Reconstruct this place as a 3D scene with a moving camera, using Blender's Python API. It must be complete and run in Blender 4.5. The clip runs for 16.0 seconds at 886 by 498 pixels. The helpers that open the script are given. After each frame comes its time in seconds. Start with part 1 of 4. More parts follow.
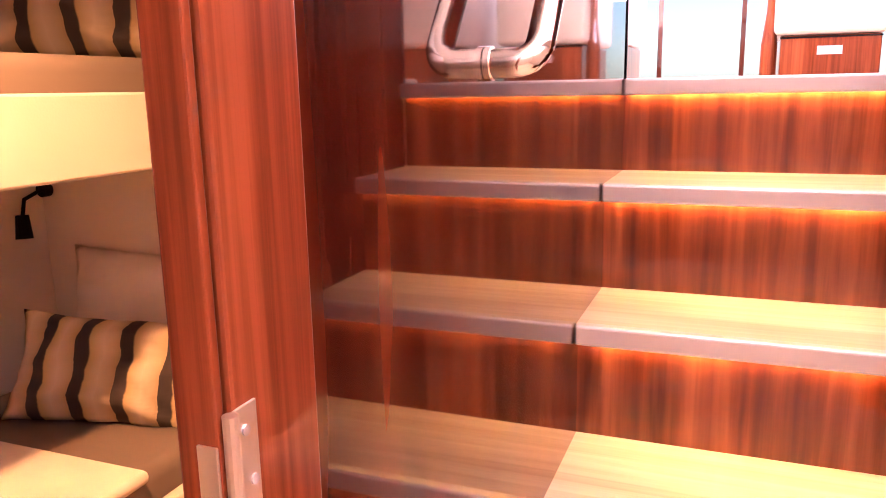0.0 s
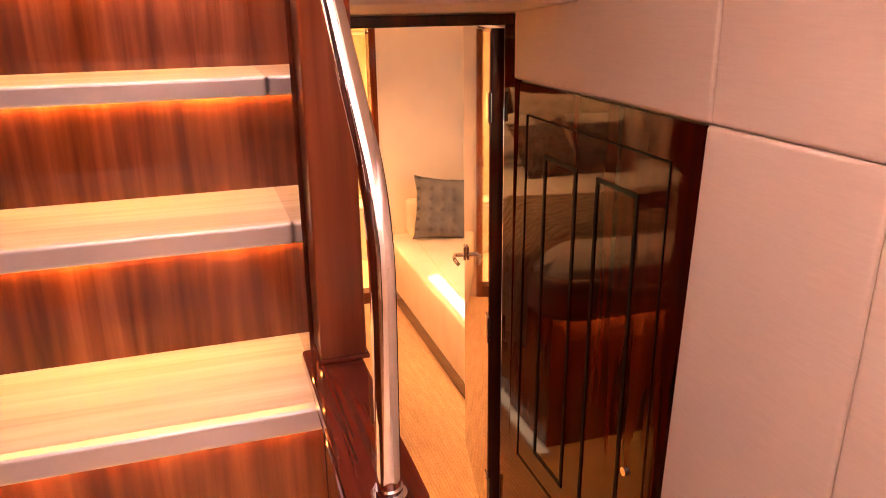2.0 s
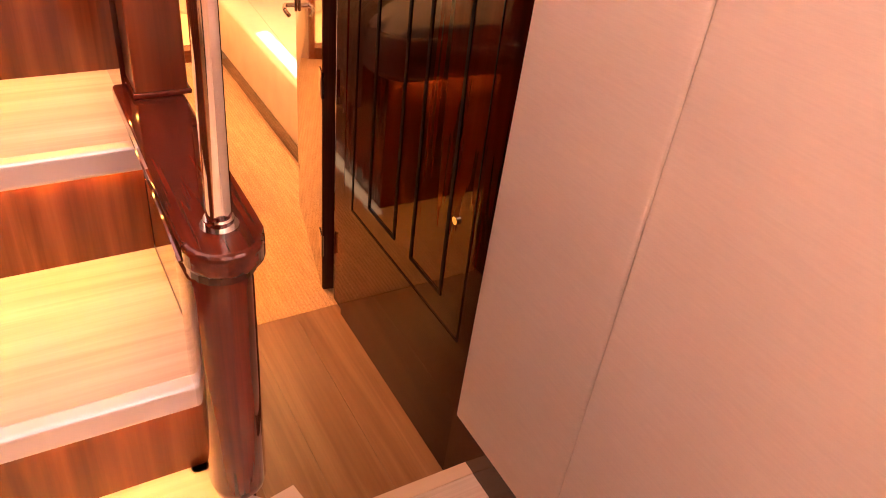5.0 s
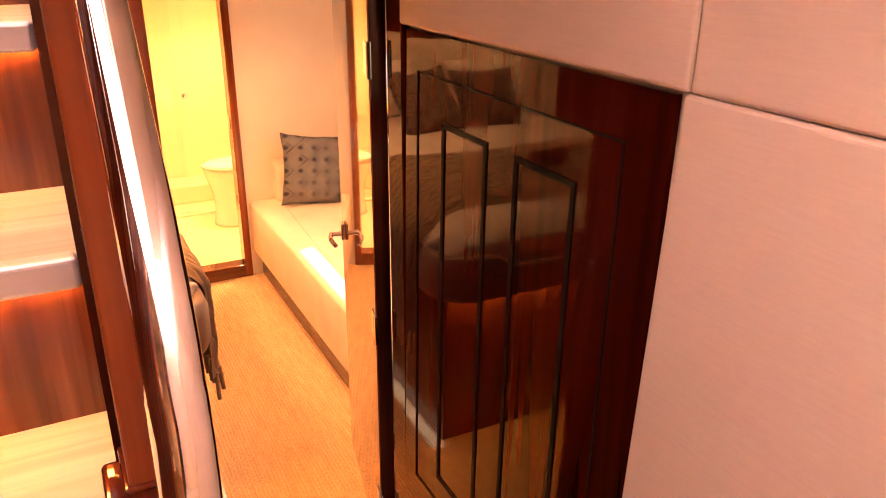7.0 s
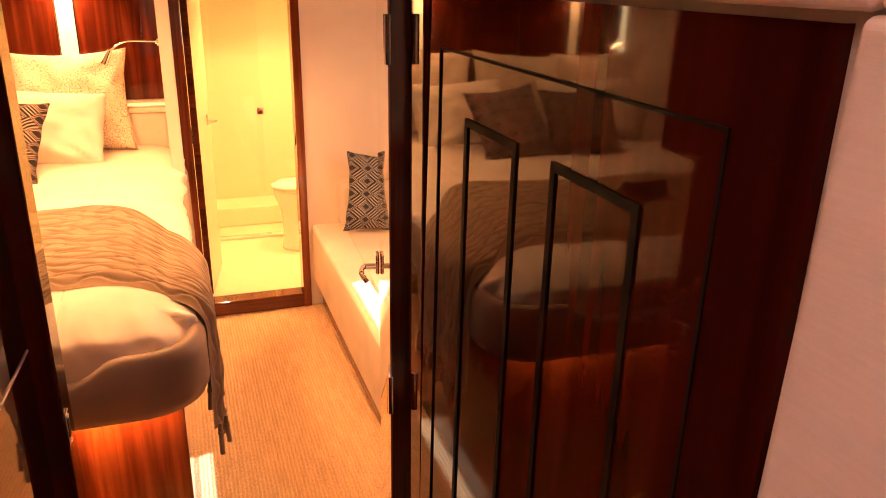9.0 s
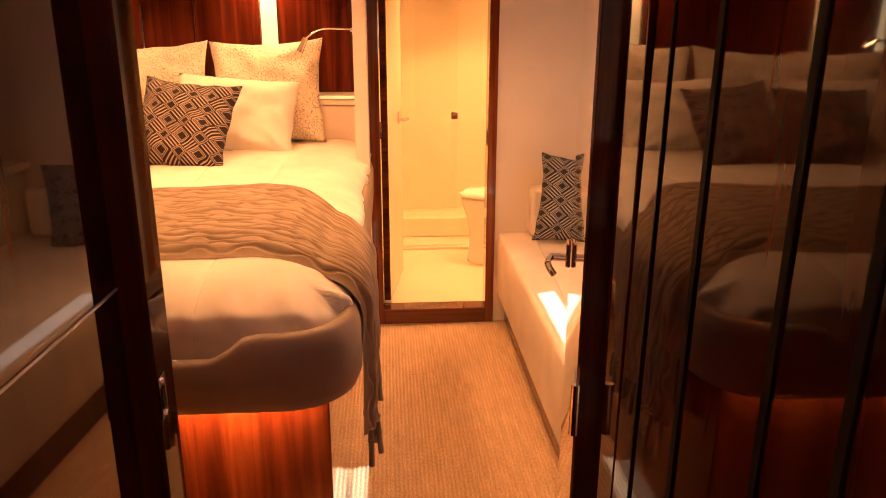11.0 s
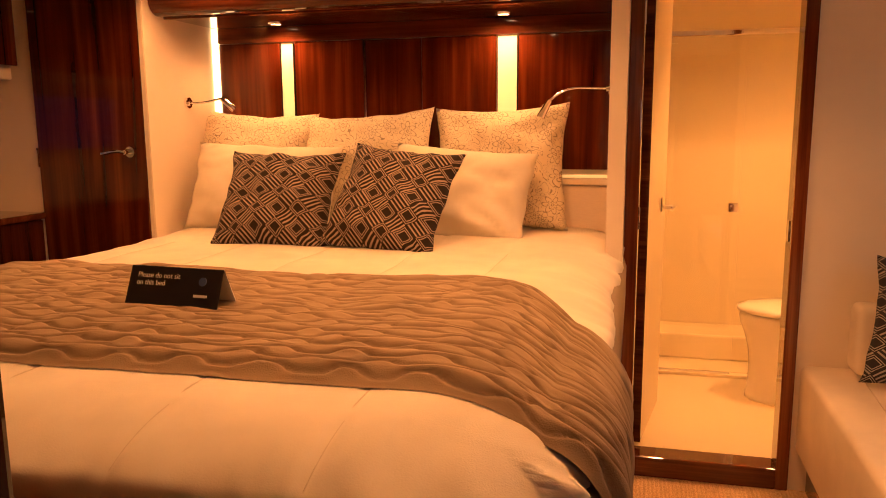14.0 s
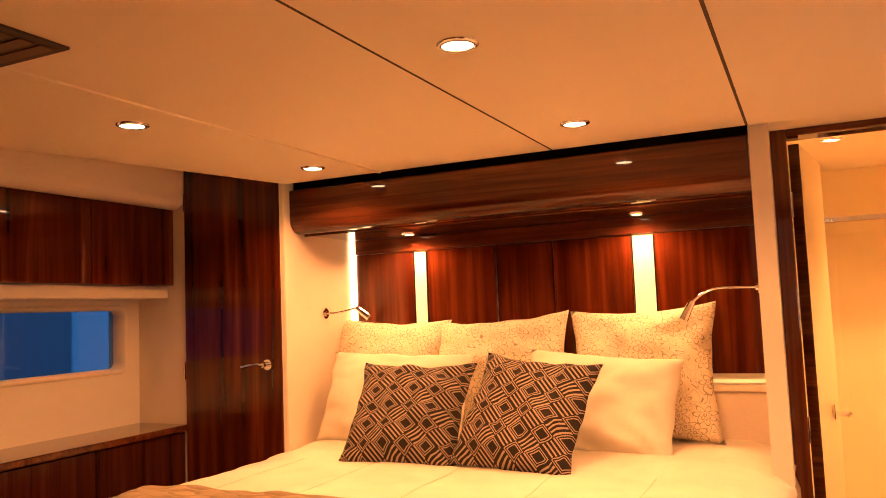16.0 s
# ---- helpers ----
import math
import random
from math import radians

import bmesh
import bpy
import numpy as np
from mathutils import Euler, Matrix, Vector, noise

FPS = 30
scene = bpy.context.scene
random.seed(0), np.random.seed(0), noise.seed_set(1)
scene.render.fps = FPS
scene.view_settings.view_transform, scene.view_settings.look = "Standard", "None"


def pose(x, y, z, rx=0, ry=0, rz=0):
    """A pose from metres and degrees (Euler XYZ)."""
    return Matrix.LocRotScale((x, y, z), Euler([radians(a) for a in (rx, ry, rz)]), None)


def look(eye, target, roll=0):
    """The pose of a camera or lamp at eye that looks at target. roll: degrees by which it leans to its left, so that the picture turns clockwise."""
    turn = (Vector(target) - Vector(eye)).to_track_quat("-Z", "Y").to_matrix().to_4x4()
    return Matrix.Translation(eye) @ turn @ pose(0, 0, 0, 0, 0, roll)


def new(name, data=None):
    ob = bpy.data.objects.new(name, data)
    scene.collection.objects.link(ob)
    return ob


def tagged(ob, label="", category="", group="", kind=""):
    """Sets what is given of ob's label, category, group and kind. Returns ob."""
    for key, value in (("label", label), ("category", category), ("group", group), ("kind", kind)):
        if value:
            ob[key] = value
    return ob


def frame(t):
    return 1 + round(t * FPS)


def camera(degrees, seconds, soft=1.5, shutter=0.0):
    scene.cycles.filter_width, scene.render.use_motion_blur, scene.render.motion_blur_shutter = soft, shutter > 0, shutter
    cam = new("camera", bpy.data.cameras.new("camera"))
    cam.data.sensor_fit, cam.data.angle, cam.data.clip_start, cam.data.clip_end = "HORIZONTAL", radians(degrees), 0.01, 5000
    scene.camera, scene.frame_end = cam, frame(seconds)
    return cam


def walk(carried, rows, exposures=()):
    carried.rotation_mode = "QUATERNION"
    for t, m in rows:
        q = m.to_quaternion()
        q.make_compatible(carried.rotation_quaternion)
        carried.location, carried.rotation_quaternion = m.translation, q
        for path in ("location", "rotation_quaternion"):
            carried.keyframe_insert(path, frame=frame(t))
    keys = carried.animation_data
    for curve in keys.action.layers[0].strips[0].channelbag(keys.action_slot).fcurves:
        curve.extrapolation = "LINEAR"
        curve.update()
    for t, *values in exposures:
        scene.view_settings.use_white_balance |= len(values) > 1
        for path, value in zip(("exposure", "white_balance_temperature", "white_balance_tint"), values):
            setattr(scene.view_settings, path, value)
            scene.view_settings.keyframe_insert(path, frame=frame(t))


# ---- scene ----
cam = camera(60.4, 16.0, soft=1.0)
PATH = [
    (0, (-0.202, -0.318, 2.205), (-0.919, 1.503, 1.795), -1.1),
    (0.4, (-0.177, -0.289, 2.212), (-0.588, 1.616, 1.763), 0.1),
    (0.8, (-0.09, -0.3, 2.211), (-0.322, 1.637, 1.771), -0.3),
    (1, (-0.065, -0.301, 2.212), (-0.161, 1.647, 1.768), -0.6),
    (1.5, (-0.018, -0.295, 2.176), (0.217, 1.638, 1.719), -2.1),
    (2, (-0.005, -0.28, 2.139), (0.575, 1.528, 1.512), -0.8),
    (2.5, (0.001, -0.286, 2.111), (0.779, 1.33, 1.225), 1.6),
    (3, (0.005, -0.282, 2.045), (0.812, 1.136, 0.89), 3.4),
    (3.2, (0.002, -0.291, 2.043), (0.787, 1.069, 0.804), 4.5),
    (5.5, (0.0, -0.217, 2.059), (0.913, 1.229, 1.022), 5.4),
    (5.8, (0.036, -0.117, 2.059), (0.958, 1.388, 1.118), 3.9),
    (6, (0.062, -0.053, 2.055), (0.978, 1.49, 1.172), 2.9),
    (6.5, (0.09, 0.055, 2.068), (0.99, 1.649, 1.262), 1.7),
    (7, (0.154, 0.204, 2.098), (1.016, 1.839, 1.335), 0.5),
    (7.5, (0.282, 0.363, 2.111), (1.104, 2.038, 1.391), -0.1),
    (8, (0.386, 0.489, 2.111), (1.15, 2.204, 1.422), -0.2),
    (8.5, (0.442, 0.561, 2.03), (1.191, 2.282, 1.339), 0.1),
    (9, (0.537, 0.607, 1.909), (1.158, 2.382, 1.228), 1.0),
    (9.5, (0.603, 0.612, 1.887), (1.021, 2.477, 1.297), 0.9),
    (10, (0.615, 0.671, 1.848), (0.946, 2.553, 1.259), 1.4),
    (10.2, (0.614, 0.707, 1.813), (0.904, 2.593, 1.216), 1.3),
    (12.3, (0.659, 1.402, 1.38), (0.601, 3.341, 0.897), -0.6),
    (12.5, (0.656, 1.43, 1.367), (0.572, 3.373, 0.903), -0.3),
    (13, (0.647, 1.47, 1.355), (0.536, 3.411, 0.887), 0.3),
    (13.5, (0.633, 1.611, 1.378), (0.389, 3.543, 0.924), 0.5),
    (14, (0.574, 1.821, 1.426), (0.089, 3.734, 1.104), -0.4),
    (14.5, (0.576, 1.922, 1.478), (-0.084, 3.808, 1.381), -1.4),
    (15, (0.594, 1.948, 1.522), (-0.196, 3.783, 1.606), -1.6),
    (15.5, (0.586, 1.95, 1.52), (-0.23, 3.767, 1.697), -2.0),
    (16, (0.581, 1.955, 1.522), (-0.251, 3.766, 1.682), -2.3),
]
walk(cam, [(t, look(eye, target, roll)) for t, eye, target, roll in PATH],
     exposures=[(0.0, 2.28, 5400, 19), (0.5, 2.20, 5400, 19), (1.5, 1.80, 5750, 19), (2.5, 1.65, 6150, 12), (3.0, 1.87, 6150, 12), (5.5, 1.83, 6450, 20), (7.0, 1.90, 6400, 20), (8.0, 1.72, 6450, 20), (8.5, 1.56, 6450, 20),
                (9.0, 1.47, 6350, 20), (10.2, 1.14, 6200, 20), (12.3, 0.56, 6050, 20), (13.5, 0.48, 6200, 20), (14.0, 0.09, 7000, 20),
                (14.5, 0.00, 7200, 20), (15.0, 0.09, 6900, 20), (15.5, 0.46, 6900, 20), (16.0, 0.68, 6900, 20)])

# ---- light ----
world = bpy.data.worlds.new("World")
scene.world = world
world.use_nodes = True
wn = world.node_tree.nodes
sky = wn.new("ShaderNodeTexSky")
sky.sky_type = 'NISHITA'
sky.sun_disc = False
sky.sun_elevation = radians(42)
sky.sun_rotation = radians(90)
world.node_tree.links.new(sky.outputs[0], wn["Background"].inputs[0])
wn["Background"].inputs[1].default_value = 0.06

sun_data = bpy.data.lights.new("sun", 'SUN')
sun_data.energy = 5.0
sun_data.angle = radians(0.5)
sun_data.color = (1.0, 0.95, 0.88)
sun = new("sun", sun_data)
sun.matrix_world = look((6.0, 3.5, 5.6), (6.0 - 4.0, 3.5 - 1.2, 5.6 - 3.7))


def area(name, eye, target, sx, sy, watts, colour, spread=180):
    d = bpy.data.lights.new(name, 'AREA')
    d.shape, d.size, d.size_y, d.energy, d.color, d.spread = 'RECTANGLE', sx, sy, watts, colour, radians(spread)
    o = new(name, d)
    o.matrix_world = look(eye, target)
    return o


WARM = (1.0, 0.43, 0.14)
DAY = (1.0, 0.71, 0.77)
area("windscreen_daylight", (0.0, 6.9, 3.5), (0.0, 0.0, 2.0), 3.6, 1.1, 110, DAY)
area("hull_window_daylight", (2.16, 3.6, 1.45), (0.0, 3.6, 0.9), 0.8, 0.25, 2.4, (1.0, 0.80, 0.60))
# added fill for landing and stairs, set in an unseen port opening
area("side_window_daylight", (-2.55, 0.1, 3.45), (1.0, 0.4, 1.6), 2.4, 0.9, 210, DAY)


def downlight(x, y, z, watts, colour=WARM, deg=130):
    d = bpy.data.lights.new("downlight_lamp", 'SPOT')
    d.energy, d.color, d.spot_size, d.spot_blend, d.shadow_soft_size = watts, colour, radians(deg), 0.6, 0.04
    o = new("downlight_lamp", d)
    o.matrix_world = pose(x, y, z)
    return o


# ---- materials ----
def mat(name, colour=(0.8, 0.8, 0.8), rough=0.5, metal=0.0, coat=0.0, emit=None, power=0.0):
    m = bpy.data.materials.new(name)
    m.use_nodes = True
    b = m.node_tree.nodes["Principled BSDF"]
    b.inputs["Base Color"].default_value = (*colour, 1)
    b.inputs["Roughness"].default_value = rough
    b.inputs["Metallic"].default_value = metal
    b.inputs["Coat Weight"].default_value = coat
    b.inputs["Coat Roughness"].default_value = 0.025
    if emit:
        b.inputs["Emission Color"].default_value = (*emit, 1)
        b.inputs["Emission Strength"].default_value = power
    return m


def tex(m, kind, scale=(1, 1, 1), rot=(0, 0, 0), **sets):
    """A texture node on object coordinates."""
    n, l = m.node_tree.nodes, m.node_tree.links
    co, mp, t = n.new("ShaderNodeTexCoord"), n.new("ShaderNodeMapping"), n.new(kind)
    mp.inputs["Scale"].default_value = scale
    mp.inputs["Rotation"].default_value = rot
    l.new(co.outputs["Object"], mp.inputs[0])
    l.new(mp.outputs[0], t.inputs["Vector"])
    for k, v in sets.items():
        t.inputs[k].default_value = v
    return t


def ramp(m, src, stops):
    r = m.node_tree.nodes.new("ShaderNodeValToRGB")
    while len(r.color_ramp.elements) < len(stops):
        r.color_ramp.elements.new(0.5)
    for e, (p, c) in zip(r.color_ramp.elements, stops):
        e.position, e.color = p, (*c, 1)
    m.node_tree.links.new(src, r.inputs[0])
    return r.outputs[0]


def mix(m, a, b, fac, mode='MULTIPLY'):
    x = m.node_tree.nodes.new("ShaderNodeMix")
    x.data_type, x.blend_type = 'RGBA', mode
    l = m.node_tree.links
    for s, v in ((x.inputs[6], a), (x.inputs[7], b), (x.inputs[0], fac)):
        if isinstance(v, (int, float, tuple)):
            s.default_value = v
        else:
            l.new(v, s)
    return x.outputs[2]


def bump(m, src, strength, dist=0.002):
    b = m.node_tree.nodes.new("ShaderNodeBump")
    b.inputs["Strength"].default_value, b.inputs["Distance"].default_value = strength, dist
    m.node_tree.links.new(src, b.inputs["Height"])
    m.node_tree.links.new(b.outputs[0], m.node_tree.nodes["Principled BSDF"].inputs["Normal"])


def base(m, src):
    m.node_tree.links.new(src, m.node_tree.nodes["Principled BSDF"].inputs["Base Color"])


def wood(name, dark, mid, light, axis=2, rough=0.35, coat=0.0, fine=70.0, broad=9.0, dim=(0.5, 0.45, 0.42), warp=1.2):
    """Veneer or plank with grain along one axis, in two scales."""
    m = mat(name, mid, 0.05 if coat >= 1.0 else rough, coat=coat)
    if coat:
        m.node_tree.nodes["Principled BSDF"].inputs["Specular IOR Level"].default_value = 0.05
    s1 = [fine] * 3
    s1[axis] = fine / 45
    s2 = [broad] * 3
    s2[axis] = broad / 14
    g = tex(m, "ShaderNodeTexNoise", s1, Scale=1.0, Detail=6.0, Roughness=0.65, Distortion=warp / 3)
    h = tex(m, "ShaderNodeTexNoise", s2, Scale=1.0, Detail=3.0, Roughness=0.5, Distortion=warp)
    c = ramp(m, h.outputs[0], [(0.30, dark), (0.5, mid), (0.70, light)])
    k = ramp(m, g.outputs[0], [(0.32, dim), (0.6, (1.05, 1.05, 1.05))])
    base(m, mix(m, c, k, 0.85))
    if not coat:
        bump(m, g.outputs[0], 0.25, 0.001)
    return m


M_walnut = wood("gloss_walnut", (0.075, 0.016, 0.006), (0.15, 0.036, 0.012), (0.24, 0.07, 0.024), coat=1.0)
M_walnut_dark = wood("dark_gloss_walnut", (0.03, 0.007, 0.004), (0.055, 0.013, 0.007), (0.085, 0.022, 0.01), coat=1.0)
M_walnut_dark.node_tree.nodes["Principled BSDF"].inputs["Coat IOR"].default_value = 1.4
M_walnut_door = wood("door_gloss_walnut", (0.026, 0.0026, 0.0007), (0.043, 0.0048, 0.0012), (0.068, 0.0088, 0.0024), coat=1.0, fine=36, dim=(0.75, 0.7, 0.68))
M_walnut_door.node_tree.nodes["Principled BSDF"].inputs["Coat IOR"].default_value = 1.2
M_walnut_door.node_tree.nodes["Principled BSDF"].inputs["Coat Weight"].default_value = 0.75
M_stairwall = wood("mirror_gloss_walnut", (0.032, 0.006, 0.0024), (0.048, 0.009, 0.0034), (0.085, 0.020, 0.007), coat=1.0, fine=30, broad=20, dim=(0.92, 0.90, 0.88), warp=0.12)
M_stairwall.node_tree.nodes["Principled BSDF"].inputs["Coat IOR"].default_value = 1.22
for _g in M_stairwall.node_tree.nodes:
    if _g.type == 'TEX_NOISE':
        _g.inputs["Detail"].default_value = 0.4
M_walnut_face = wood("cabin_door_gloss_walnut", (0.10, 0.028, 0.011), (0.15, 0.045, 0.018), (0.20, 0.066, 0.028), coat=1.0, fine=36, dim=(0.8, 0.76, 0.74))
M_walnut_face.node_tree.nodes["Principled BSDF"].inputs["Coat IOR"].default_value = 1.75
M_figured = wood("figured_gloss_walnut", (0.042, 0.0070, 0.0024), (0.092, 0.0165, 0.0048), (0.16, 0.035, 0.0105), coat=1.0, fine=34, broad=7, dim=(0.62, 0.56, 0.53), warp=2.2)
M_walnut_x = wood("gloss_walnut_across", (0.06, 0.014, 0.006), (0.11, 0.028, 0.011), (0.17, 0.048, 0.018), axis=0, coat=1.0)
M_mahogany = wood("mahogany", (0.15, 0.032, 0.012), (0.23, 0.054, 0.018), (0.32, 0.088, 0.03), coat=0.6, rough=0.3)
M_post = wood("dark_mahogany", (0.095, 0.018, 0.007), (0.15, 0.032, 0.010), (0.21, 0.055, 0.018), coat=0.7, rough=0.3, fine=40, dim=(0.7, 0.65, 0.62))
M_cap = wood("lacquered_cap_wood", (0.075, 0.011, 0.005), (0.11, 0.017, 0.007), (0.15, 0.028, 0.010), axis=1, coat=1.0)
M_newel = wood("lacquered_newel_wood", (0.075, 0.011, 0.005), (0.11, 0.017, 0.007), (0.15, 0.028, 0.010), axis=2, coat=1.0)
M_tread = wood("pale_tread_wood", (0.54, 0.45, 0.385), (0.64, 0.56, 0.49), (0.70, 0.63, 0.57), axis=0, rough=0.45, fine=46, dim=(0.82, 0.77, 0.73))
M_riser = wood("striped_gloss_walnut", (0.075, 0.015, 0.0055), (0.15, 0.036, 0.012), (0.25, 0.072, 0.024), coat=1.0, fine=36, broad=20, dim=(0.62, 0.56, 0.53), warp=0.3)
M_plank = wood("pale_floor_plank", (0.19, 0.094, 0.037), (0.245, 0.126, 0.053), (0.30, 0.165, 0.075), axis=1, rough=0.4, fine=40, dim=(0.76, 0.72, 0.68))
M_white = mat("cream_vinyl", (0.78, 0.68, 0.56), 0.55)
_n = tex(M_white, "ShaderNodeTexNoise", (220, 220, 220), Scale=1.0, Detail=2.0)
_w = tex(M_white, "ShaderNodeTexNoise", (2, 2, 2), Scale=1.0, Detail=3.0)
base(M_white, ramp(M_white, _w.outputs[0], [(0.3, (0.72, 0.61, 0.50)), (0.7, (0.80, 0.70, 0.58))]))
bump(M_white, _n.outputs[0], 0.25, 0.001)
M_linen = mat("upholstery_linen", (0.76, 0.64, 0.52), 0.75)
_n = tex(M_linen, "ShaderNodeTexNoise", (400, 60, 400), Scale=1.0, Detail=2.0)
_w = tex(M_linen, "ShaderNodeTexNoise", (60, 14, 220), Scale=1.0, Detail=4.0)
base(M_linen, ramp(M_linen, _w.outputs[0], [(0.3, (0.745, 0.625, 0.52)), (0.7, (0.785, 0.665, 0.555))]))
bump(M_linen, _n.outputs[0], 0.4, 0.001)
M_ceiling = mat("cream_ceiling_vinyl", (0.80, 0.70, 0.56), 0.6)
_n = tex(M_ceiling, "ShaderNodeTexNoise", (150, 150, 150), Scale=1.0)
bump(M_ceiling, _n.outputs[0], 0.15, 0.001)
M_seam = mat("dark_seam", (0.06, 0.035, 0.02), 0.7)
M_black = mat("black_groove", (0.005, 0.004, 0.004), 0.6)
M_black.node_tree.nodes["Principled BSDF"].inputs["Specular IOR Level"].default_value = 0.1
M_chrome = mat("polished_chrome", (0.86, 0.84, 0.82), 0.06, 1.0)
M_nose = mat("brushed_aluminium_nosing", (0.62, 0.62, 0.67), 0.32, 0.55)
M_nickel = mat("satin_nickel", (0.72, 0.64, 0.56), 0.32, 0.85)
M_led = mat("warm_led_strip", (0.9, 0.8, 0.6), 0.5, emit=(1.0, 0.40, 0.06), power=30)
M_led_bed = mat("bed_led_strip", (0.9, 0.8, 0.6), 0.5, emit=(1.0, 0.36, 0.05), power=85)
M_panel_light = mat("frosted_light_panel", (0.9, 0.85, 0.7), 0.4, emit=(1.0, 0.60, 0.20), power=0.48)
M_bulb = mat("downlight_glow", (1, 1, 1), 0.4, emit=(1.0, 0.70, 0.36), power=16)
M_carpet = mat("sisal_carpet", (0.5, 0.33, 0.17), 0.95)
_v = tex(M_carpet, "ShaderNodeTexNoise", (260, 75, 100), Scale=1.0, Detail=3.0, Roughness=0.7)
_k = tex(M_carpet, "ShaderNodeTexWave", (20, 20, 20), Scale=1.0, Distortion=1.6, Detail=3.0)
_k.bands_direction = 'X'
_b = tex(M_carpet, "ShaderNodeTexNoise", (46, 7, 7), Scale=1.0, Detail=3.0)
_r = ramp(M_carpet, _v.outputs[0], [(0.30, (0.42, 0.25, 0.115)), (0.5, (0.66, 0.45, 0.245)), (0.70, (0.80, 0.61, 0.38))])
_r = mix(M_carpet, _r, ramp(M_carpet, _k.outputs[0], [(0.1, (0.76, 0.71, 0.64)), (0.5, (1.04, 1.04, 1.04))]), 0.35)
base(M_carpet, mix(M_carpet, _r, ramp(M_carpet, _b.outputs[0], [(0.3, (0.80, 0.78, 0.75)), (0.7, (1.1, 1.08, 1.04))]), 0.8))
bump(M_carpet, mix(M_carpet, _v.outputs[0], _k.outputs[0], 0.5, 'MIX'), 0.7, 0.004)
M_bath = mat("cream_bath_gelcoat", (0.80, 0.68, 0.45), 0.25)
M_porcelain = mat("white_porcelain", (0.82, 0.76, 0.64), 0.08, coat=0.6)
M_glass = mat("clear_glass", (0.95, 0.95, 0.9), 0.0)
M_glass.node_tree.nodes["Principled BSDF"].inputs["Transmission Weight"].default_value = 1.0
M_glass.node_tree.nodes["Principled BSDF"].inputs["IOR"].default_value = 1.45
M_grey = mat("grey_blanket", (0.19, 0.14, 0.105), 0.9)


# ---- building helpers ----
def finish(name, bm, material, parent=None, label="", smooth=False):
    bmesh.ops.recalc_face_normals(bm, faces=bm.faces)
    me = bpy.data.meshes.new(name)
    bm.to_mesh(me)
    bm.free()
    for m in (material if isinstance(material, (list, tuple)) else [material]):
        me.materials.append(m)
    if smooth:
        for p in me.polygons:
            p.use_smooth = True
    ob = new(name, me)
    if parent:
        ob.parent = parent
    if label:
        ob["label"] = label
    return ob


def part(name, bm, material, parent, label="", smooth=False):
    return finish(name, bm, material, parent, label, smooth)


def thing(name, label, category, group="", kind="", at=None):
    ob = new(name)
    ob.empty_display_size = 0.1
    if at:
        ob.matrix_basis = at
    return tagged(ob, label, category, group, kind)


def cuboid(bm, x0, x1, y0, y1, z0, z1, bevel=0.0, seg=2, m=None):
    r = bmesh.ops.create_cube(bm, size=1.0, matrix=Matrix.LocRotScale(((x0 + x1) / 2, (y0 + y1) / 2, (z0 + z1) / 2), None, (x1 - x0, y1 - y0, z1 - z0)))
    vs = r["verts"]
    if bevel:
        es = list({e for v in vs for e in v.link_edges})
        b = bmesh.ops.bevel(bm, geom=es, offset=bevel, segments=seg, affect='EDGES', profile=0.5)
        vs = list({v for f in b["faces"] for v in f.verts} | {v for v in vs if v.is_valid})
    if m is not None:
        bmesh.ops.transform(bm, matrix=m, verts=[v for v in vs if v.is_valid])
    return vs


def box(name, x0, x1, y0, y1, z0, z1, material, parent=None, bevel=0.0, label="", seg=2, smooth=False):
    bm = bmesh.new()
    cuboid(bm, x0, x1, y0, y1, z0, z1, bevel, seg)
    return finish(name, bm, material, parent, label, smooth)


def struct(name, x0, x1, y0, y1, z0, z1, material, label, category="wall", bevel=0.0):
    return tagged(box(name, x0, x1, y0, y1, z0, z1, material, None, bevel), label, category, kind="structure")


def prism(bm, pts, a0, a1, axis=2):
    """A polygon in the plane across the axis, drawn out from a0 to a1."""
    def put(p, a):
        return (p[0], p[1], a) if axis == 2 else (p[0], a, p[1]) if axis == 1 else (a, p[0], p[1])
    lo = [bm.verts.new(put(p, a0)) for p in pts]
    hi = [bm.verts.new(put(p, a1)) for p in pts]
    bm.faces.new(lo)
    bm.faces.new(hi)
    for i in range(len(pts)):
        j = (i + 1) % len(pts)
        bm.faces.new((lo[i], lo[j], hi[j], hi[i]))


def tube(bm, pts, r, n=14, closed=False):
    """A round bar along a polyline."""
    pts = [Vector(p) for p in pts]
    rings = []
    k = len(pts)
    up = Vector((0.13, 0.31, 0.94))
    for i, p in enumerate(pts):
        a = pts[(i - 1) % k] if closed or i else p
        b = pts[(i + 1) % k] if closed or i < k - 1 else p
        d = (b - a).normalized()
        u = d.cross(up)
        u = (u if u.length > 1e-3 else d.cross(Vector((1, 0, 0)))).normalized()
        v = d.cross(u).normalized()
        rings.append([bm.verts.new(p + r * (math.cos(2 * math.pi * q / n) * u + math.sin(2 * math.pi * q / n) * v)) for q in range(n)])
    for i in range(k if closed else k - 1):
        A, B = rings[i], rings[(i + 1) % k]
        for q in range(n):
            bm.faces.new((A[q], A[(q + 1) % n], B[(q + 1) % n], B[q]))
    if not closed:
        for ring_ in (rings[0], rings[-1]):
            bm.faces.new([bm.verts.new(v.co) for v in ring_])


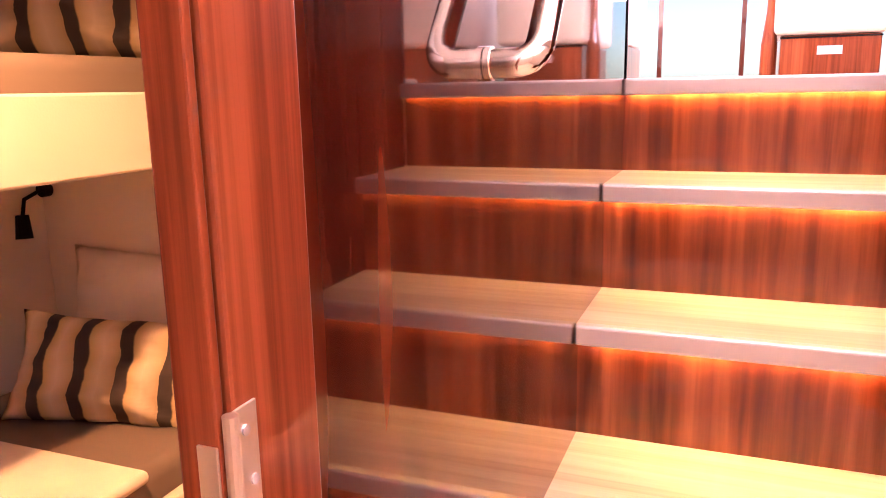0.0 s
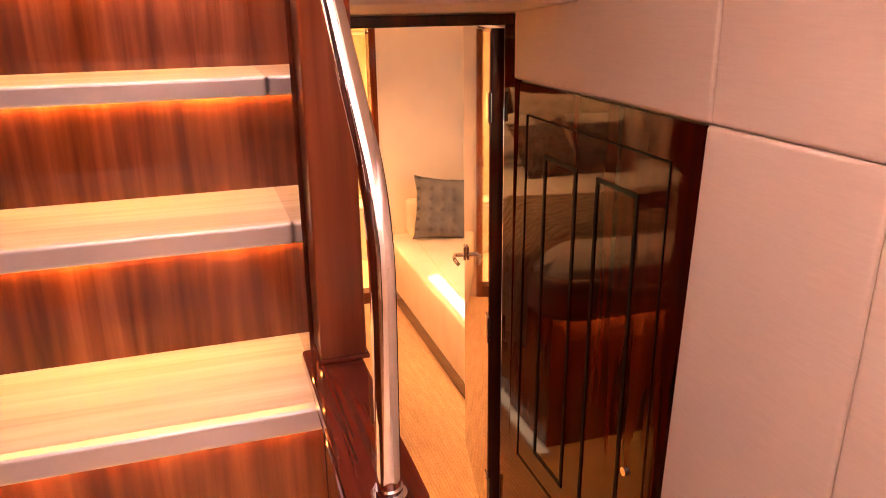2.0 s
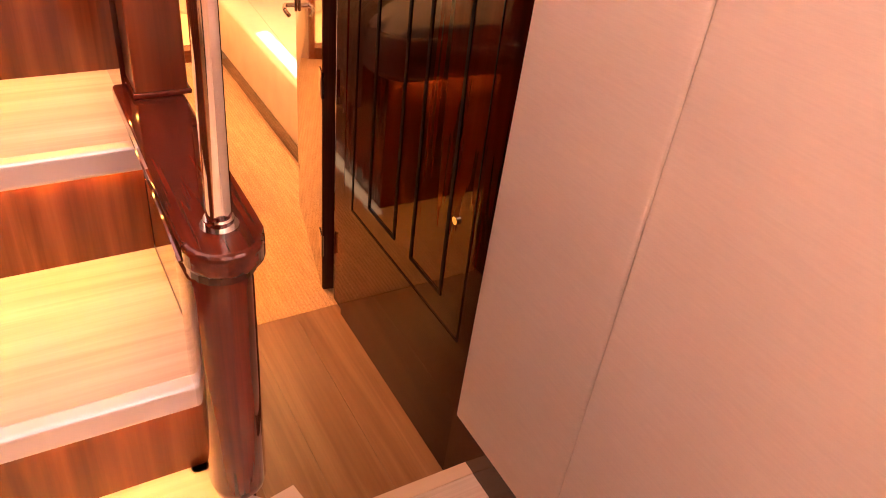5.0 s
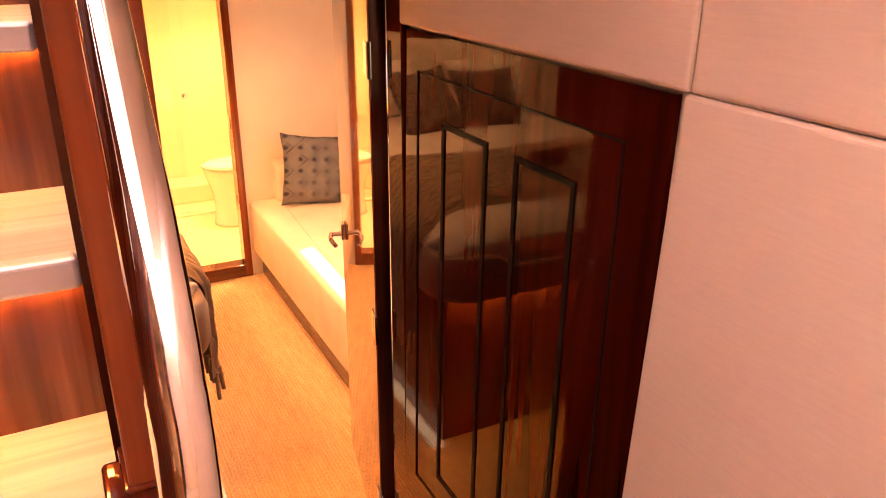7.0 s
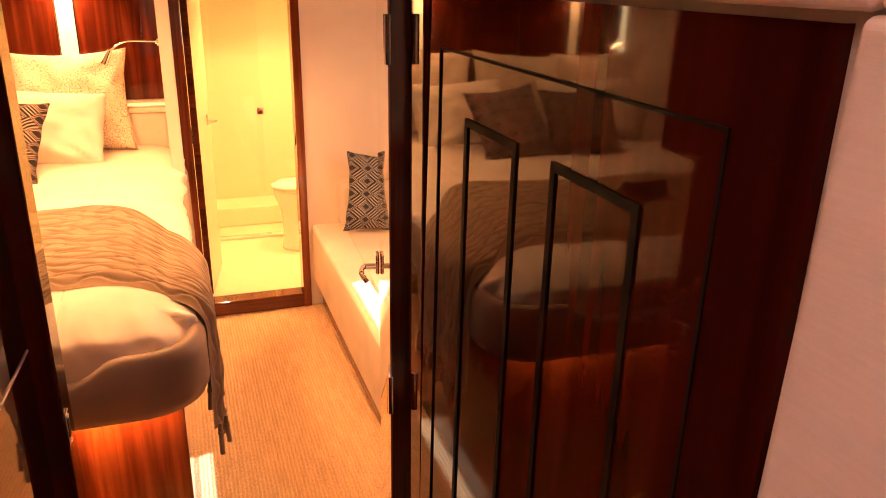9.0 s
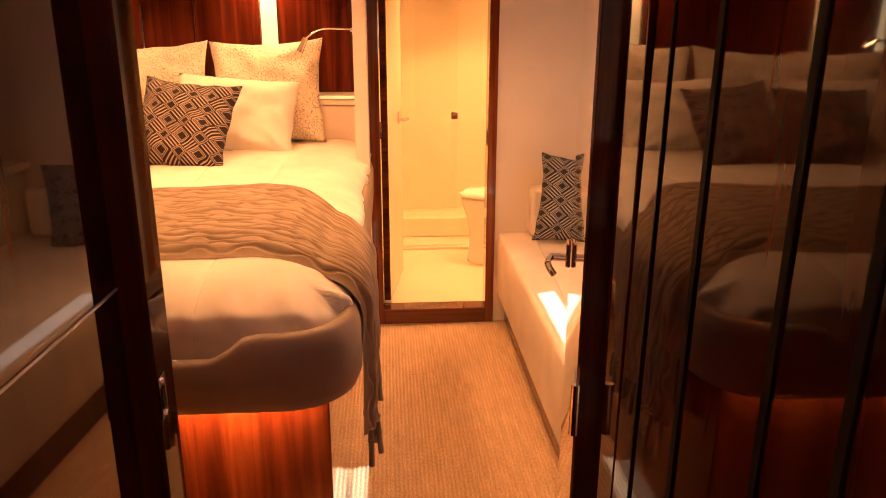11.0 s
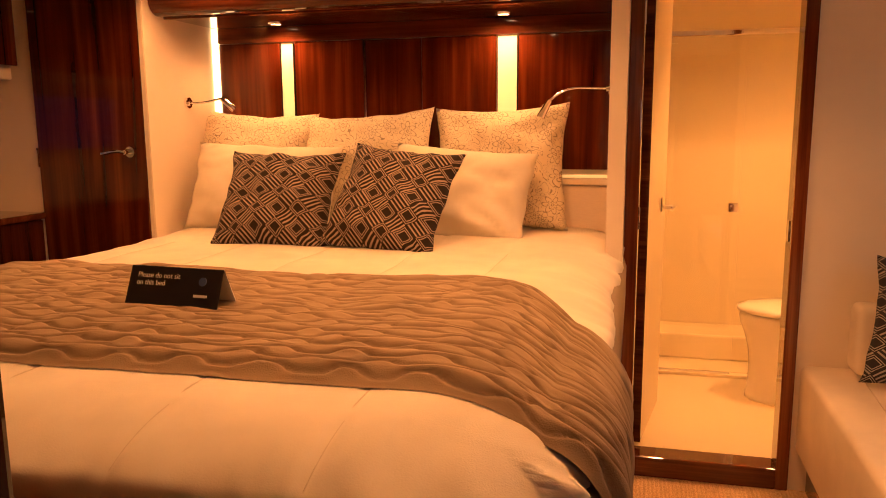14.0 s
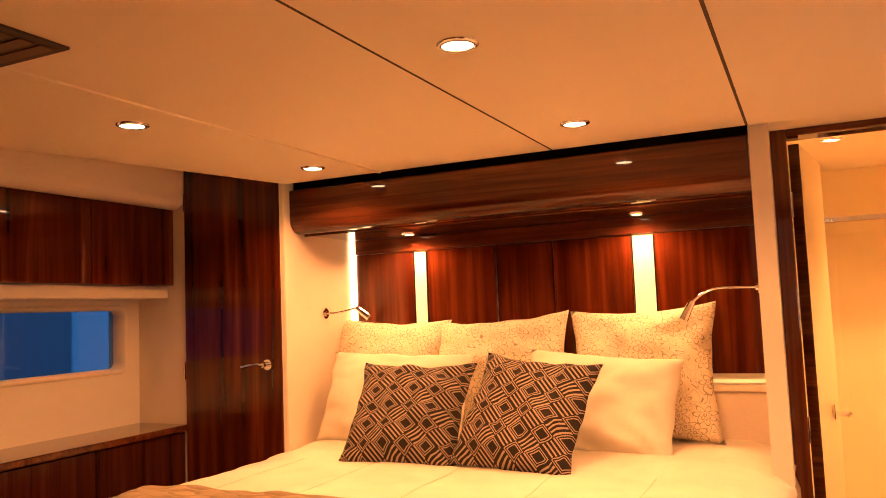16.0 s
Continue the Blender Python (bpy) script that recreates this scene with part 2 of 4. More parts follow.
def bend(p, q, r, rad, n=7):
    """The points of a rounded corner at q between p and r."""
    p, q, r = Vector(p), Vector(q), Vector(r)
    a, b = q + (p - q).normalized() * rad, q + (r - q).normalized() * rad
    return [(1 - t) ** 2 * a + 2 * t * (1 - t) * q + t * t * b for t in [i / n for i in range(n + 1)]]


def cyl(bm, c, r, h, axis=(0, 0, 1), n=24, r2=None):
    q = Vector((0, 0, 1)).rotation_difference(Vector(axis)).to_matrix().to_4x4()
    bmesh.ops.create_cone(bm, cap_ends=True, segments=n, radius1=r, radius2=r if r2 is None else r2, depth=h, matrix=Matrix.Translation(c) @ q)


# ---- setting: shells ----
XR, XL = 1.005, 0.22
PX0, PX1 = 0.182, 0.232
FC = struct("floor_corridor", XL - 0.1, XR + 0.05, 0.6, 2.074, -0.06, -0.012, M_seam, "pale wood plank corridor floor", "floor")
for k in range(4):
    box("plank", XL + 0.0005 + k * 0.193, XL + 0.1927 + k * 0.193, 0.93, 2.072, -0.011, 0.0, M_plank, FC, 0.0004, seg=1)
struct("floor_cabin", -2.4, 2.4, 2.075, 5.2, -0.06, 0.0, M_carpet, "tan ribbed sisal carpet in the cabin", "floor")
struct("wall_corridor_starboard", XR, XR + 0.1, -1.4, 2.011, 0.0, 4.3, M_white, "cream upholstered side wall of the companionway")
# the port side of the corridor runs three degrees off the boat's axis; its upper panel is padded and proud
bm = bmesh.new()
prism(bm, [(0.1735, 1.0712), (PX0, 1.0712), (PX1, 2.0295), (0.1735, 2.0295)], 0.0, 1.874)
tagged(finish("wall_corridor_port", bm, M_walnut_dark), "gloss walnut wall beside the companionway steps", "wall", kind="structure")
bm = bmesh.new()
prism(bm, [(0.1735, 1.0712), (0.245, 1.0712), (0.270, 2.0285), (0.1735, 2.0285)], 1.875, 2.24)
bmesh.ops.bevel(bm, geom=bm.edges[:], offset=0.010, segments=3, affect='EDGES', profile=0.5)
tagged(finish("wall_corridor_port_upper", bm, M_linen), "cream padded panel above the walnut wall", "wall", kind="structure")
# cabin front bulkhead with the door opening
struct("wall_cabin_front_port", -2.4, 0.179, 2.08, 2.15, 0.0, 2.2, M_figured, "gloss walnut bulkhead of the cabin")
struct("wall_cabin_front_starboard", 1.041, 2.4, 2.04, 2.11, 0.0, 2.2, M_figured, "gloss walnut bulkhead of the cabin")
struct("wall_cabin_front_head", XL, 1.041, 2.05, 2.15, 2.091, 2.2, M_white, "cream bulkhead above the cabin door")
# cabin hull sides
def holed(name, x0, x1, y0, y1, z0, z1, hy0, hy1, hz0, hz1, material, label):
    """A side wall with one window opening."""
    bm = bmesh.new()
    cuboid(bm, x0, x1, y0, hy0, z0, z1)
    cuboid(bm, x0, x1, hy1, y1, z0, z1)
    cuboid(bm, x0, x1, hy0, hy1, z0, hz0)
    cuboid(bm, x0, x1, hy0, hy1, hz1, z1)
    return tagged(finish(name, bm, material), label, "wall", kind="structure")


holed("wall_hull_port", -2.27, -2.17, 2.15, 4.56, 0.0, 2.3, 3.53, 4.475, 1.308, 1.59, M_white, "cream hull side with a long window")
# the starboard opening is sized to place the sun patch on the settee
holed("wall_hull_starboard", 2.17, 2.195, 2.15, 4.87, 0.0, 2.3, 3.17, 4.20, 1.303, 1.595, M_white, "cream hull side with a long window")
# unseen bars added in the opening to block sun and shape its patches
struct("trim_window_starboard", 2.172, 2.193, 3.17, 4.20, 1.396, 1.520, M_white, "added cream bar splitting the sunlight between seat and floor", "trim")
struct("trim_window_stile", 2.172, 2.193, 3.98, 4.20, 1.521, 1.595, M_white, "added cream block ending the sun patch on the floor", "trim")
struct("wall_headboard_back", -1.45, 0.58, 5.12, 5.2, 0.0, 2.2, M_white, "cream bulkhead behind the bed head")
struct("wall_niche_port", -1.44, -1.345, 4.56, 5.12, 0.0, 2.2, M_white, "cream side wall of the bed niche")
struct("wall_column", 0.475, 0.535, 4.6, 5.12, 0.0, 2.2, M_white, "cream pillar between the bed and the bathroom")
struct("wall_closet_port", -2.3, -1.89, 4.56, 4.64, 0.0, 2.3, M_white, "cream end wall beside the closet")
struct("wall_closet_head", -1.89, -1.44, 4.56, 4.64, 2.2, 2.3, M_white, "cream wall above the closet")
struct("wall_closet_back", -2.3, -1.44, 5.1, 5.2, 0.0, 2.3, M_white, "cream wall behind the closet")
struct("wall_bath_front", 1.19, 2.4, 4.87, 4.95, 0.0, 2.2, M_white, "cream bulkhead beside the bathroom door")
struct("wall_bath_head", 0.535, 1.19, 4.87, 4.95, 2.108, 2.2, M_white, "cream bulkhead above the bathroom door")
# ceiling of the cabin: a panel with a slanted outer edge, and the roof over it
bm = bmesh.new()
prism(bm, [(-1.985, 2.15), (0.440, 2.15), (0.472, 4.58), (-1.345, 4.58)], 2.08, 2.12)
tagged(finish("ceiling", bm, M_ceiling), "cream vinyl ceiling panels with dark seams", "ceiling", kind="structure")
bm = bmesh.new()
prism(bm, [(0.446, 2.15), (2.3, 2.15), (2.3, 4.87), (0.480, 4.87), (0.478, 4.58)], 2.08, 2.12)
for v in bm.verts:
    if v.co.y > 4.8:
        v.co.z += 0.027
tagged(finish("ceiling_starboard", bm, M_ceiling), "cream vinyl ceiling panel over the settee", "ceiling", kind="structure")
struct("ceiling_upper", -2.4, 2.4, 2.1, 6.6, 2.2, 2.215, M_ceiling, "cream deckhead above the cabin ceiling panels", "ceiling")
# ---- companionway: landing, stairs, winders ----
NOSE = [(0.59, 1.22), (0.925, 1.447), (1.222, 1.707), (1.522, 1.972), (1.835, 2.222)]
LX, RX = -0.513, 0.157
struct("floor_landing", LX, 0.17, -1.4, 0.64, 0.9, 1.0, M_tread, "pale wood landing at the foot of the steps", "floor")

stairs = thing("staircase", "walnut staircase with pale treads, metal nosings and lit undersides", "stairs")
for i, (y, z) in enumerate(NOSE):
    below = 1.0 if i == 0 else NOSE[i - 1][1]
    back = NOSE[i + 1][0] + 0.045 if i < 4 else 1.9
    box("riser", LX, RX, y + 0.045, y + 0.06, below - 0.02, z - 0.03, M_riser, stairs)
    if i < 4:
        box("tread", LX, RX, y + 0.02, back + 0.012, z - 0.03, z, M_tread, stairs)
    bm = bmesh.new()
    cuboid(bm, LX, RX, y, y + 0.032, z - 0.042, z + 0.003, 0.007, 3)
    part("nosing", bm, M_nose, stairs, "ribbed grey metal nosing")
    box("light_strip", LX + 0.02, RX - 0.005, y + 0.033, y + 0.0445, z - 0.042, z - 0.0365, M_led, stairs, label="glowing warm light strip")
bm = bmesh.new()
prism(bm, [(0.6, 0.9), (0.6, 1.19), (0.9, 1.24), (1.06, 1.43), (1.07, 1.43), (1.07, 0.9)], RX + 0.002, 0.188, 0)
part("stringer", bm, M_walnut, stairs, "gloss walnut side of the stairs")

# landing's right edge and the winding steps down
def winder(name, pts, z, label):
    bm = bmesh.new()
    prism(bm, pts, z - 0.02, z)
    o = thing(name, label, "step")
    part("tread", bm, M_tread, o)
    return o


def strip(parent, a, b, z, w=0.045):
    """A pale nosing strip along an edge from a to b, lying inside the tread to the left of it."""
    a, b = Vector((*a, 0)), Vector((*b, 0))
    d = (b - a).normalized()
    n = Vector((-d.y, d.x, 0))
    bm = bmesh.new()
    q = [a, b, b + n * w, a + n * w]
    prism(bm, [(v.x, v.y) for v in q], z - 0.035, z + 0.003)
    part("nosing", bm, M_pale_nose, parent, "pale metal-edged nosing")
    bm = bmesh.new()
    q = [a + n * 0.03, b + n * 0.03, b + n * 0.045, a + n * 0.045]
    prism(bm, [(v.x, v.y) for v in q], z - 0.28, z - 0.03)
    part("riser", bm, M_walnut, parent)


M_pale_nose = mat("pale_nosing", (0.66, 0.52, 0.38), 0.4)
land = thing("landing_edge", "pale nosing along the open edge of the landing", "step")
bm = bmesh.new()
prism(bm, [(0.171, 0.56), (0.171, -1.4), (0.9, -1.4), (0.45, -0.5), (0.30, 0.1), (0.215, 0.52)], 0.9, 1.0)
part("tread", bm, M_tread, land)
strip(land, (0.215, 0.52), (0.30, 0.10), 1.0)
strip(land, (0.301, 0.095), (0.45, -0.5), 1.0)
strip(land, (0.451, -0.505), (0.9, -1.4), 1.0)
w1 = winder("winder_step", [(0.21, 0.54), (0.30, 0.10), (0.45, -0.5), (0.62, -0.85), (0.975, -0.85), (0.975, -0.2), (0.55, 0.30), (0.27, 0.60)], 0.755, "pale wedge-shaped wooden step with a metal nosing")
strip(w1, (0.27, 0.60), (0.975, -0.2), 0.755)
w2 = winder("winder_step", [(0.25, 0.58), (0.975, -0.2), (0.985, 0.30), (0.37, 0.71)], 0.505, "pale wedge-shaped wooden step with a metal nosing")
strip(w2, (0.345, 0.718), (0.985, 0.285), 0.505)
w3 = winder("winder_step", [(0.25, 0.62), (0.985, 0.2), (0.985, 0.905), (0.25, 0.905)], 0.255, "pale wooden step with a metal nosing")
strip(w3, (0.225, 0.905), (0.985, 0.905), 0.255)
struct("wall_below_landing", 0.12, XL, 0.62, 1.08, 0.0, 1.0, M_walnut_dark, "gloss walnut side below the stair cap")
# dark-coloured sheet added in place of the shade under the steps
struct("ground_below_steps", 0.0, 1.0, -1.4, 0.62, 0.0, 0.05, M_seam, "dark sheet standing in for the shade below the steps", "floor")

# newel, cap and chrome rail
newel = thing("newel_post", "lacquered mahogany newel post with a shaped cap board", "post")
bm = bmesh.new()
cuboid(bm, 0.135, 0.222, 0.515, 0.66, 1.0, 1.478, 0.042, 4)
part("shaft", bm, M_newel, newel, smooth=True)
bm = bmesh.new()
pts = [(0.138, 1.06), (0.138, 0.56)] + [(0.185 - 0.053 * math.cos(a), 0.552 - 0.053 * math.sin(a)) for a in [math.pi * k / 10 for k in range(11)]] + [(0.239, 0.62), (0.245, 1.06)]
prism(bm, pts, 1.470, 1.505)
bmesh.ops.bevel(bm, geom=bm.edges[:], offset=0.008, segments=3, affect='EDGES', profile=0.5)
part("cap", bm, M_cap, newel, "red-brown lacquered cap board", smooth=False)
bm = bmesh.new()
pts = [(0.145, 1.05), (0.145, 0.57)] + [(0.183 - 0.045 * math.cos(a), 0.560 - 0.045 * math.sin(a)) for a in [math.pi * k / 10 for k in range(11)]] + [(0.230, 0.63), (0.236, 1.05)]
prism(bm, pts, 1.452, 1.4695)
part("collar", bm, M_walnut_dark, newel)
box("side_panel", 0.158, 0.230, 0.66, 1.06, 1.0, 1.4515, M_walnut, newel)

post = thing("stair_post", "brown wooden post rising beside the stairs", "post")
box("shaft", 0.165, 0.250, 0.985, 1.07, 1.505, 4.3, M_post, post, 0.004)
box("foot_block", 0.160, 0.255, 0.980, 1.0705, 1.5055, 1.515, M_cap, post, 0.003)

rail = thing("handrail", "polished chrome tube handrail bent from newel to post", "handrail")
bm = bmesh.new()
A, B, C, D = (0.186, 0.567, 1.505), (0.190, 0.566, 1.90), (0.205, 0.955, 2.195), (0.205, 1.0, 2.2)
tube(bm, [A] + bend(A, B, C, 0.11, 16) + bend(B, C, D, 0.02) + [D], 0.0165, 22)
part("tube", bm, M_chrome, rail, smooth=True)
bm = bmesh.new()
cyl(bm, (0.186, 0.567, 1.5085), 0.025, 0.007)
cyl(bm, (0.186, 0.567, 1.516), 0.0195, 0.012)
part("base_flange", bm, M_chrome, rail)
bm = bmesh.new()
cyl(bm, (0.205, 0.980, 2.2), 0.019, 0.010, (0, 1, 0))
part("wall_flange", bm, M_chrome, rail)

# ---- corridor right side: door in gloss walnut and padded panels ----
cupboard = thing("corridor_door", "dark gloss walnut door with two narrow grooved panels", "door")
bm = bmesh.new()
PY0, PY1, PZ1 = 1.05, 2.011, 1.88
cuboid(bm, XR - 0.012, XR - 0.001, PY0, PY1, 0.0, PZ1)
part("body", bm, M_walnut_door, cupboard)


def ring(bm, y0, y1, z0, z1, w, x):
    cuboid(bm, x - 0.0025, x, y0, y1, z1 - w, z1)
    cuboid(bm, x - 0.0025, x, y0, y1, z0, z0 + w)
    cuboid(bm, x - 0.0025, x, y0, y0 + w, z0 + w, z1 - w)
    cuboid(bm, x - 0.0025, x, y1 - w, y1, z0 + w, z1 - w)


def groove(name, y0, y1, z0, z1, w):
    bm = bmesh.new()
    ring(bm, y0, y1, z0, z1, w, XR - 0.0125)
    part(name, bm, M_black, cupboard, "narrow black recessed groove")


groove("door_gap", 1.15, 1.936, 0.55, 1.786, 0.004)
groove("groove_panel", 1.270, 1.478, 0.638, 1.682, 0.013)
groove("groove_panel", 1.588, 1.798, 0.638, 1.682, 0.013)
bm = bmesh.new()
cyl(bm, (XR - 0.016, 1.235, 0.93), 0.012, 0.008, (1, 0, 0), 16)
part("lock", bm, M_chrome, cupboard, "small round chrome lock", smooth=False)

PANELS = [(0.5702, 1.022, 0.392, 1.888), (-0.0217, 0.5690, 0.392, 1.888), (-0.7017, -0.0229, 0.392, 1.888), (-1.39, -0.7029, 0.392, 1.888),
          (1.0121, 2.011, 1.8892, 2.9), (0.2981, 1.0109, 1.8892, 2.9), (-0.5019, 0.2969, 1.8892, 2.9), (-1.39, -0.5031, 1.8892, 2.9)]
LOWER = []
for y0, y1, z0, z1 in PANELS:
    o = thing("padded_panel", "cream padded wall panel covered in woven vinyl", "panel", "padded wall panels")
    box("backing", XR - 0.008, XR - 0.001, y0 + 0.004, y1 - 0.004, z0 + 0.004, z1 - 0.004, M_linen, o)
    bm = bmesh.new()
    cuboid(bm, XR - 0.03, XR - 0.0085, y0, y1, z0, z1, 0.010, 4)
    part("cover", bm, M_linen, o)
    if z0 < 1:
        LOWER.append(o)
skirt = struct("baseboard_corridor", XR - 0.016, XR - 0.001, -0.9, 1.05, 0.0, 0.391, M_walnut_dark, "dark walnut skirting below the padded panels", "baseboard")

# the corridor side leans inwards towards the floor
def lean(ob, k, top):
    for v in ob.data.vertices:
        v.co.x += k * (v.co.z - top)


for o in cupboard.children:
    lean(o, 0.0095, 1.88)
for o in LOWER:
    for c in o.children:
        lean(c, 0.037, 1.886)
lean(skirt, 0.037, 1.886)

# sloping soffit over the corridor
bm = bmesh.new()
prism(bm, [(2.045, 2.092), (1.6, 2.125), (0.9, 2.56), (-0.3, 3.32), (-0.3, 3.4), (0.9, 2.66), (1.6, 2.215), (2.045, 2.215)], 0.273, XR - 0.031, 0)
tagged(finish("ceiling_corridor", bm, M_white), "cream sloping soffit above the corridor", "ceiling", kind="structure")

# ---- cabin door frame and mirrored door ----
fr = tagged(new("door_frame_cabin"), "dark gloss walnut door frame of the cabin", "door frame", kind="structure")
box("jamb", 0.18, XL + 0.052, 2.03, 2.122, 0.0, 2.09, M_walnut_door, fr, 0.006)
box("jamb", 0.984, 1.040, 2.012, 2.116, 0.0, 2.09, M_walnut_door, fr, 0.009, seg=4)
box("head", XL + 0.0525, 0.9835, 2.03, 2.122, 2.055, 2.089, M_walnut_dark, fr, 0.004)
bm = bmesh.new()
cuboid(bm, XL + 0.0522, XL + 0.055, 2.036, 2.066, 1.028, 1.098, 0.001)
strike = part("strike_plate", bm, M_chrome, fr, "chrome strike plate with a dark slot")
box("slot", XL + 0.0551, XL + 0.0565, 2.040, 2.054, 1.046, 1.080, M_black, strike)
for z in (1.036, 1.090):
    bm = bmesh.new()
    cyl(bm, (XL + 0.0555, 2.049, z), 0.0045, 0.003, (1, 0, 0), 12)
    part("screw", bm, M_nose, strike)

DP = pose(0.973, 2.170, 0.0, 0, 0, -12.2)
door = thing("cabin_door", "open walnut cabin door lacquered to a mirror gloss", "door", at=DP)
box("leaf", -0.012, 0.034, 0.002, 0.70, 0.012, 2.04, M_walnut_dark, door, 0.002)
box("veneer_face", -0.0165, -0.0121, 0.004, 0.698, 0.02, 2.03, M_walnut_face, door, label="mirror-gloss walnut veneer")
for z in (0.25, 0.95, 1.78):
    bm = bmesh.new()
    cyl(bm, (-0.018, -0.008, z), 0.008, 0.10, n=12)
    cuboid(bm, -0.02, -0.017, -0.002, 0.06, z - 0.045, z + 0.045)
    part("hinge", bm, M_chrome, door, "chrome hinge")


def lever(parent, x, y, z, side=-1, d=-1):
    bm = bmesh.new()
    cuboid(bm, x + side * 0.006 - 0.006, x + side * 0.006 + 0.006, y - 0.022, y + 0.022, z - 0.022, z + 0.045, 0.005, 3)
    cyl(bm, (x + side * 0.028, y, z), 0.010, 0.05, (1, 0, 0), 16)
    h = part("handle", bm, M_chrome, parent, "chrome lever handle")
    bm = bmesh.new()
    p = [(x + side * 0.048, y, z), (x + side * 0.058, y + d * 0.03, z + 0.004), (x + side * 0.056, y + d * 0.07, z - 0.004), (x + side * 0.040, y + d * 0.082, z - 0.020)]
    q = [p[0]] + bend(p[0], p[1], p[2], 0.03) + bend(p[1], p[2], p[3], 0.025) + [p[3]]
    tube(bm, q, 0.0085, 12)
    part("lever", bm, M_chrome, h, smooth=True)


lever(door, -0.018, 0.645, 1.03)
lever(door, 0.036, 0.645, 1.03, 1)

# ---- salon above and the landing's shell ----
holed("wall_landing_port", LX - 0.02, LX, -1.4, 1.86, 0.9, 3.05, -0.72, 0.055, 1.0, 2.95, M_stairwall, "gloss walnut wall beside the steps with the bunk cabin doorway")
struct("wall_stair_starboard", RX, 0.173, 1.071, 1.86, 0.0, 4.0, M_stairwall, "gloss walnut wall between the stairs and the corridor")
struct("wall_landing_back", -2.6, 1.1, -1.5, -1.4, 0.9, 4.3, M_white, "cream bulkhead behind the landing")
struct("floor_salon", -2.5, 2.5, 1.865, 7.1, 2.216, 2.222, M_tread, "pale wooden salon floor", "floor")
struct("ceiling_salon", -2.6, 2.6, -1.5, 7.2, 4.3, 4.36, M_ceiling, "cream salon ceiling", "ceiling")
# the port opening is carried on over the landing, unseen, for the fill lamp
holed("wall_salon_port", -2.7, -2.6, -1.5, 7.2, 2.2, 4.3, -1.2, 6.8, 2.95, 3.9, M_white, "cream salon side with a window")
holed("wall_salon_starboard", 2.5, 2.6, 1.9, 7.2, 2.2, 4.3, 2.2, 6.8, 2.95, 3.9, M_white, "cream salon side with a window")
bm = bmesh.new()
for x0, x1, z0, z1 in ((-2.6, -2.1, 2.2, 4.3), (2.1, 2.6, 2.2, 4.3), (-2.1, 2.1, 2.2, 2.23), (-2.1, 2.1, 4.0, 4.3)):
    cuboid(bm, x0, x1, 7.1, 7.2, z0, z1)
tagged(finish("wall_salon_end", bm, M_white), "cream salon end wall with a wide window", "wall", kind="structure")
struct("wall_salon_inner_starboard", XR + 0.1, 2.6, 1.8, 1.9, 2.2, 4.3, M_white, "cream wall beside the stair opening")
# ---- bunk cabin shell ----
BX = LX - 0.021
struct("floor_bunk_cabin", -2.6, BX, -1.4, 1.86, 0.9, 1.0, M_plank, "pale wooden floor of the bunk cabin", "floor")
struct("wall_bunk_outer", -2.3, -2.2, -1.4, 1.86, 1.0, 2.99, M_white, "cream hull side of the bunk cabin")
struct("wall_bunk_head", -2.2, BX, 1.40, 1.5, 1.0, 2.99, M_white, "cream bulkhead at the head of the bunks")
struct("ceiling_bunk", -2.6, BX, -1.4, 1.86, 2.99, 3.05, M_ceiling, "cream ceiling of the bunk cabin", "ceiling")
# ---- bathroom shell ----
struct("floor_bath", 0.5, 2.2, 4.95, 7.0, 0.0, 0.07, M_bath, "cream bathroom floor", "floor")
struct("wall_bath_port", 0.455, 0.535, 5.2, 7.0, 0.0, 2.2, M_bath, "cream gelcoat bathroom wall")
struct("wall_bath_back", 0.5, 2.2, 6.6, 6.7, 0.0, 2.2, M_bath, "cream gelcoat shower wall")
struct("wall_bath_starboard", 1.75, 1.85, 4.95, 6.6, 0.0, 2.2, M_bath, "cream gelcoat bathroom wall")
# ---- fabrics ----
def fabric(name, colour, rough=0.9, weave=350.0, amount=0.3):
    m = mat(name, colour, rough)
    n1 = tex(m, "ShaderNodeTexNoise", (weave, weave, weave), Scale=1.0, Detail=2.0)
    n2 = tex(m, "ShaderNodeTexNoise", (5, 5, 5), Scale=1.0, Detail=4.0)
    lo, hi = tuple(c * 0.88 for c in colour), tuple(min(1, c * 1.06) for c in colour)
    base(m, ramp(m, n2.outputs[0], [(0.3, lo), (0.7, hi)]))
    bump(m, n1.outputs[0], amount, 0.0015)
    return m


M_duvet = fabric("white_cotton_duvet", (0.80, 0.72, 0.60))
M_pillow = fabric("cream_cotton_pillow", (0.76, 0.68, 0.56))
M_throw = fabric("taupe_knit", (0.33, 0.24, 0.155), 0.95, 420, 0.6)
M_piping = fabric("cream_piping", (0.7, 0.6, 0.48))
M_settee = fabric("cream_settee_vinyl", (0.80, 0.70, 0.57), 0.5, 260, 0.2)
M_base = fabric("taupe_bed_vinyl", (0.25, 0.175, 0.12), 0.5, 260, 0.25)


def maths(m, op, a, b=None):
    n = m.node_tree.nodes.new("ShaderNodeMath")
    n.operation = op
    for s, v in zip(n.inputs, (a, b)):
        if v is None:
            continue
        if isinstance(v, (int, float)):
            s.default_value = v
        else:
            m.node_tree.links.new(v, s)
    return n.outputs[0]


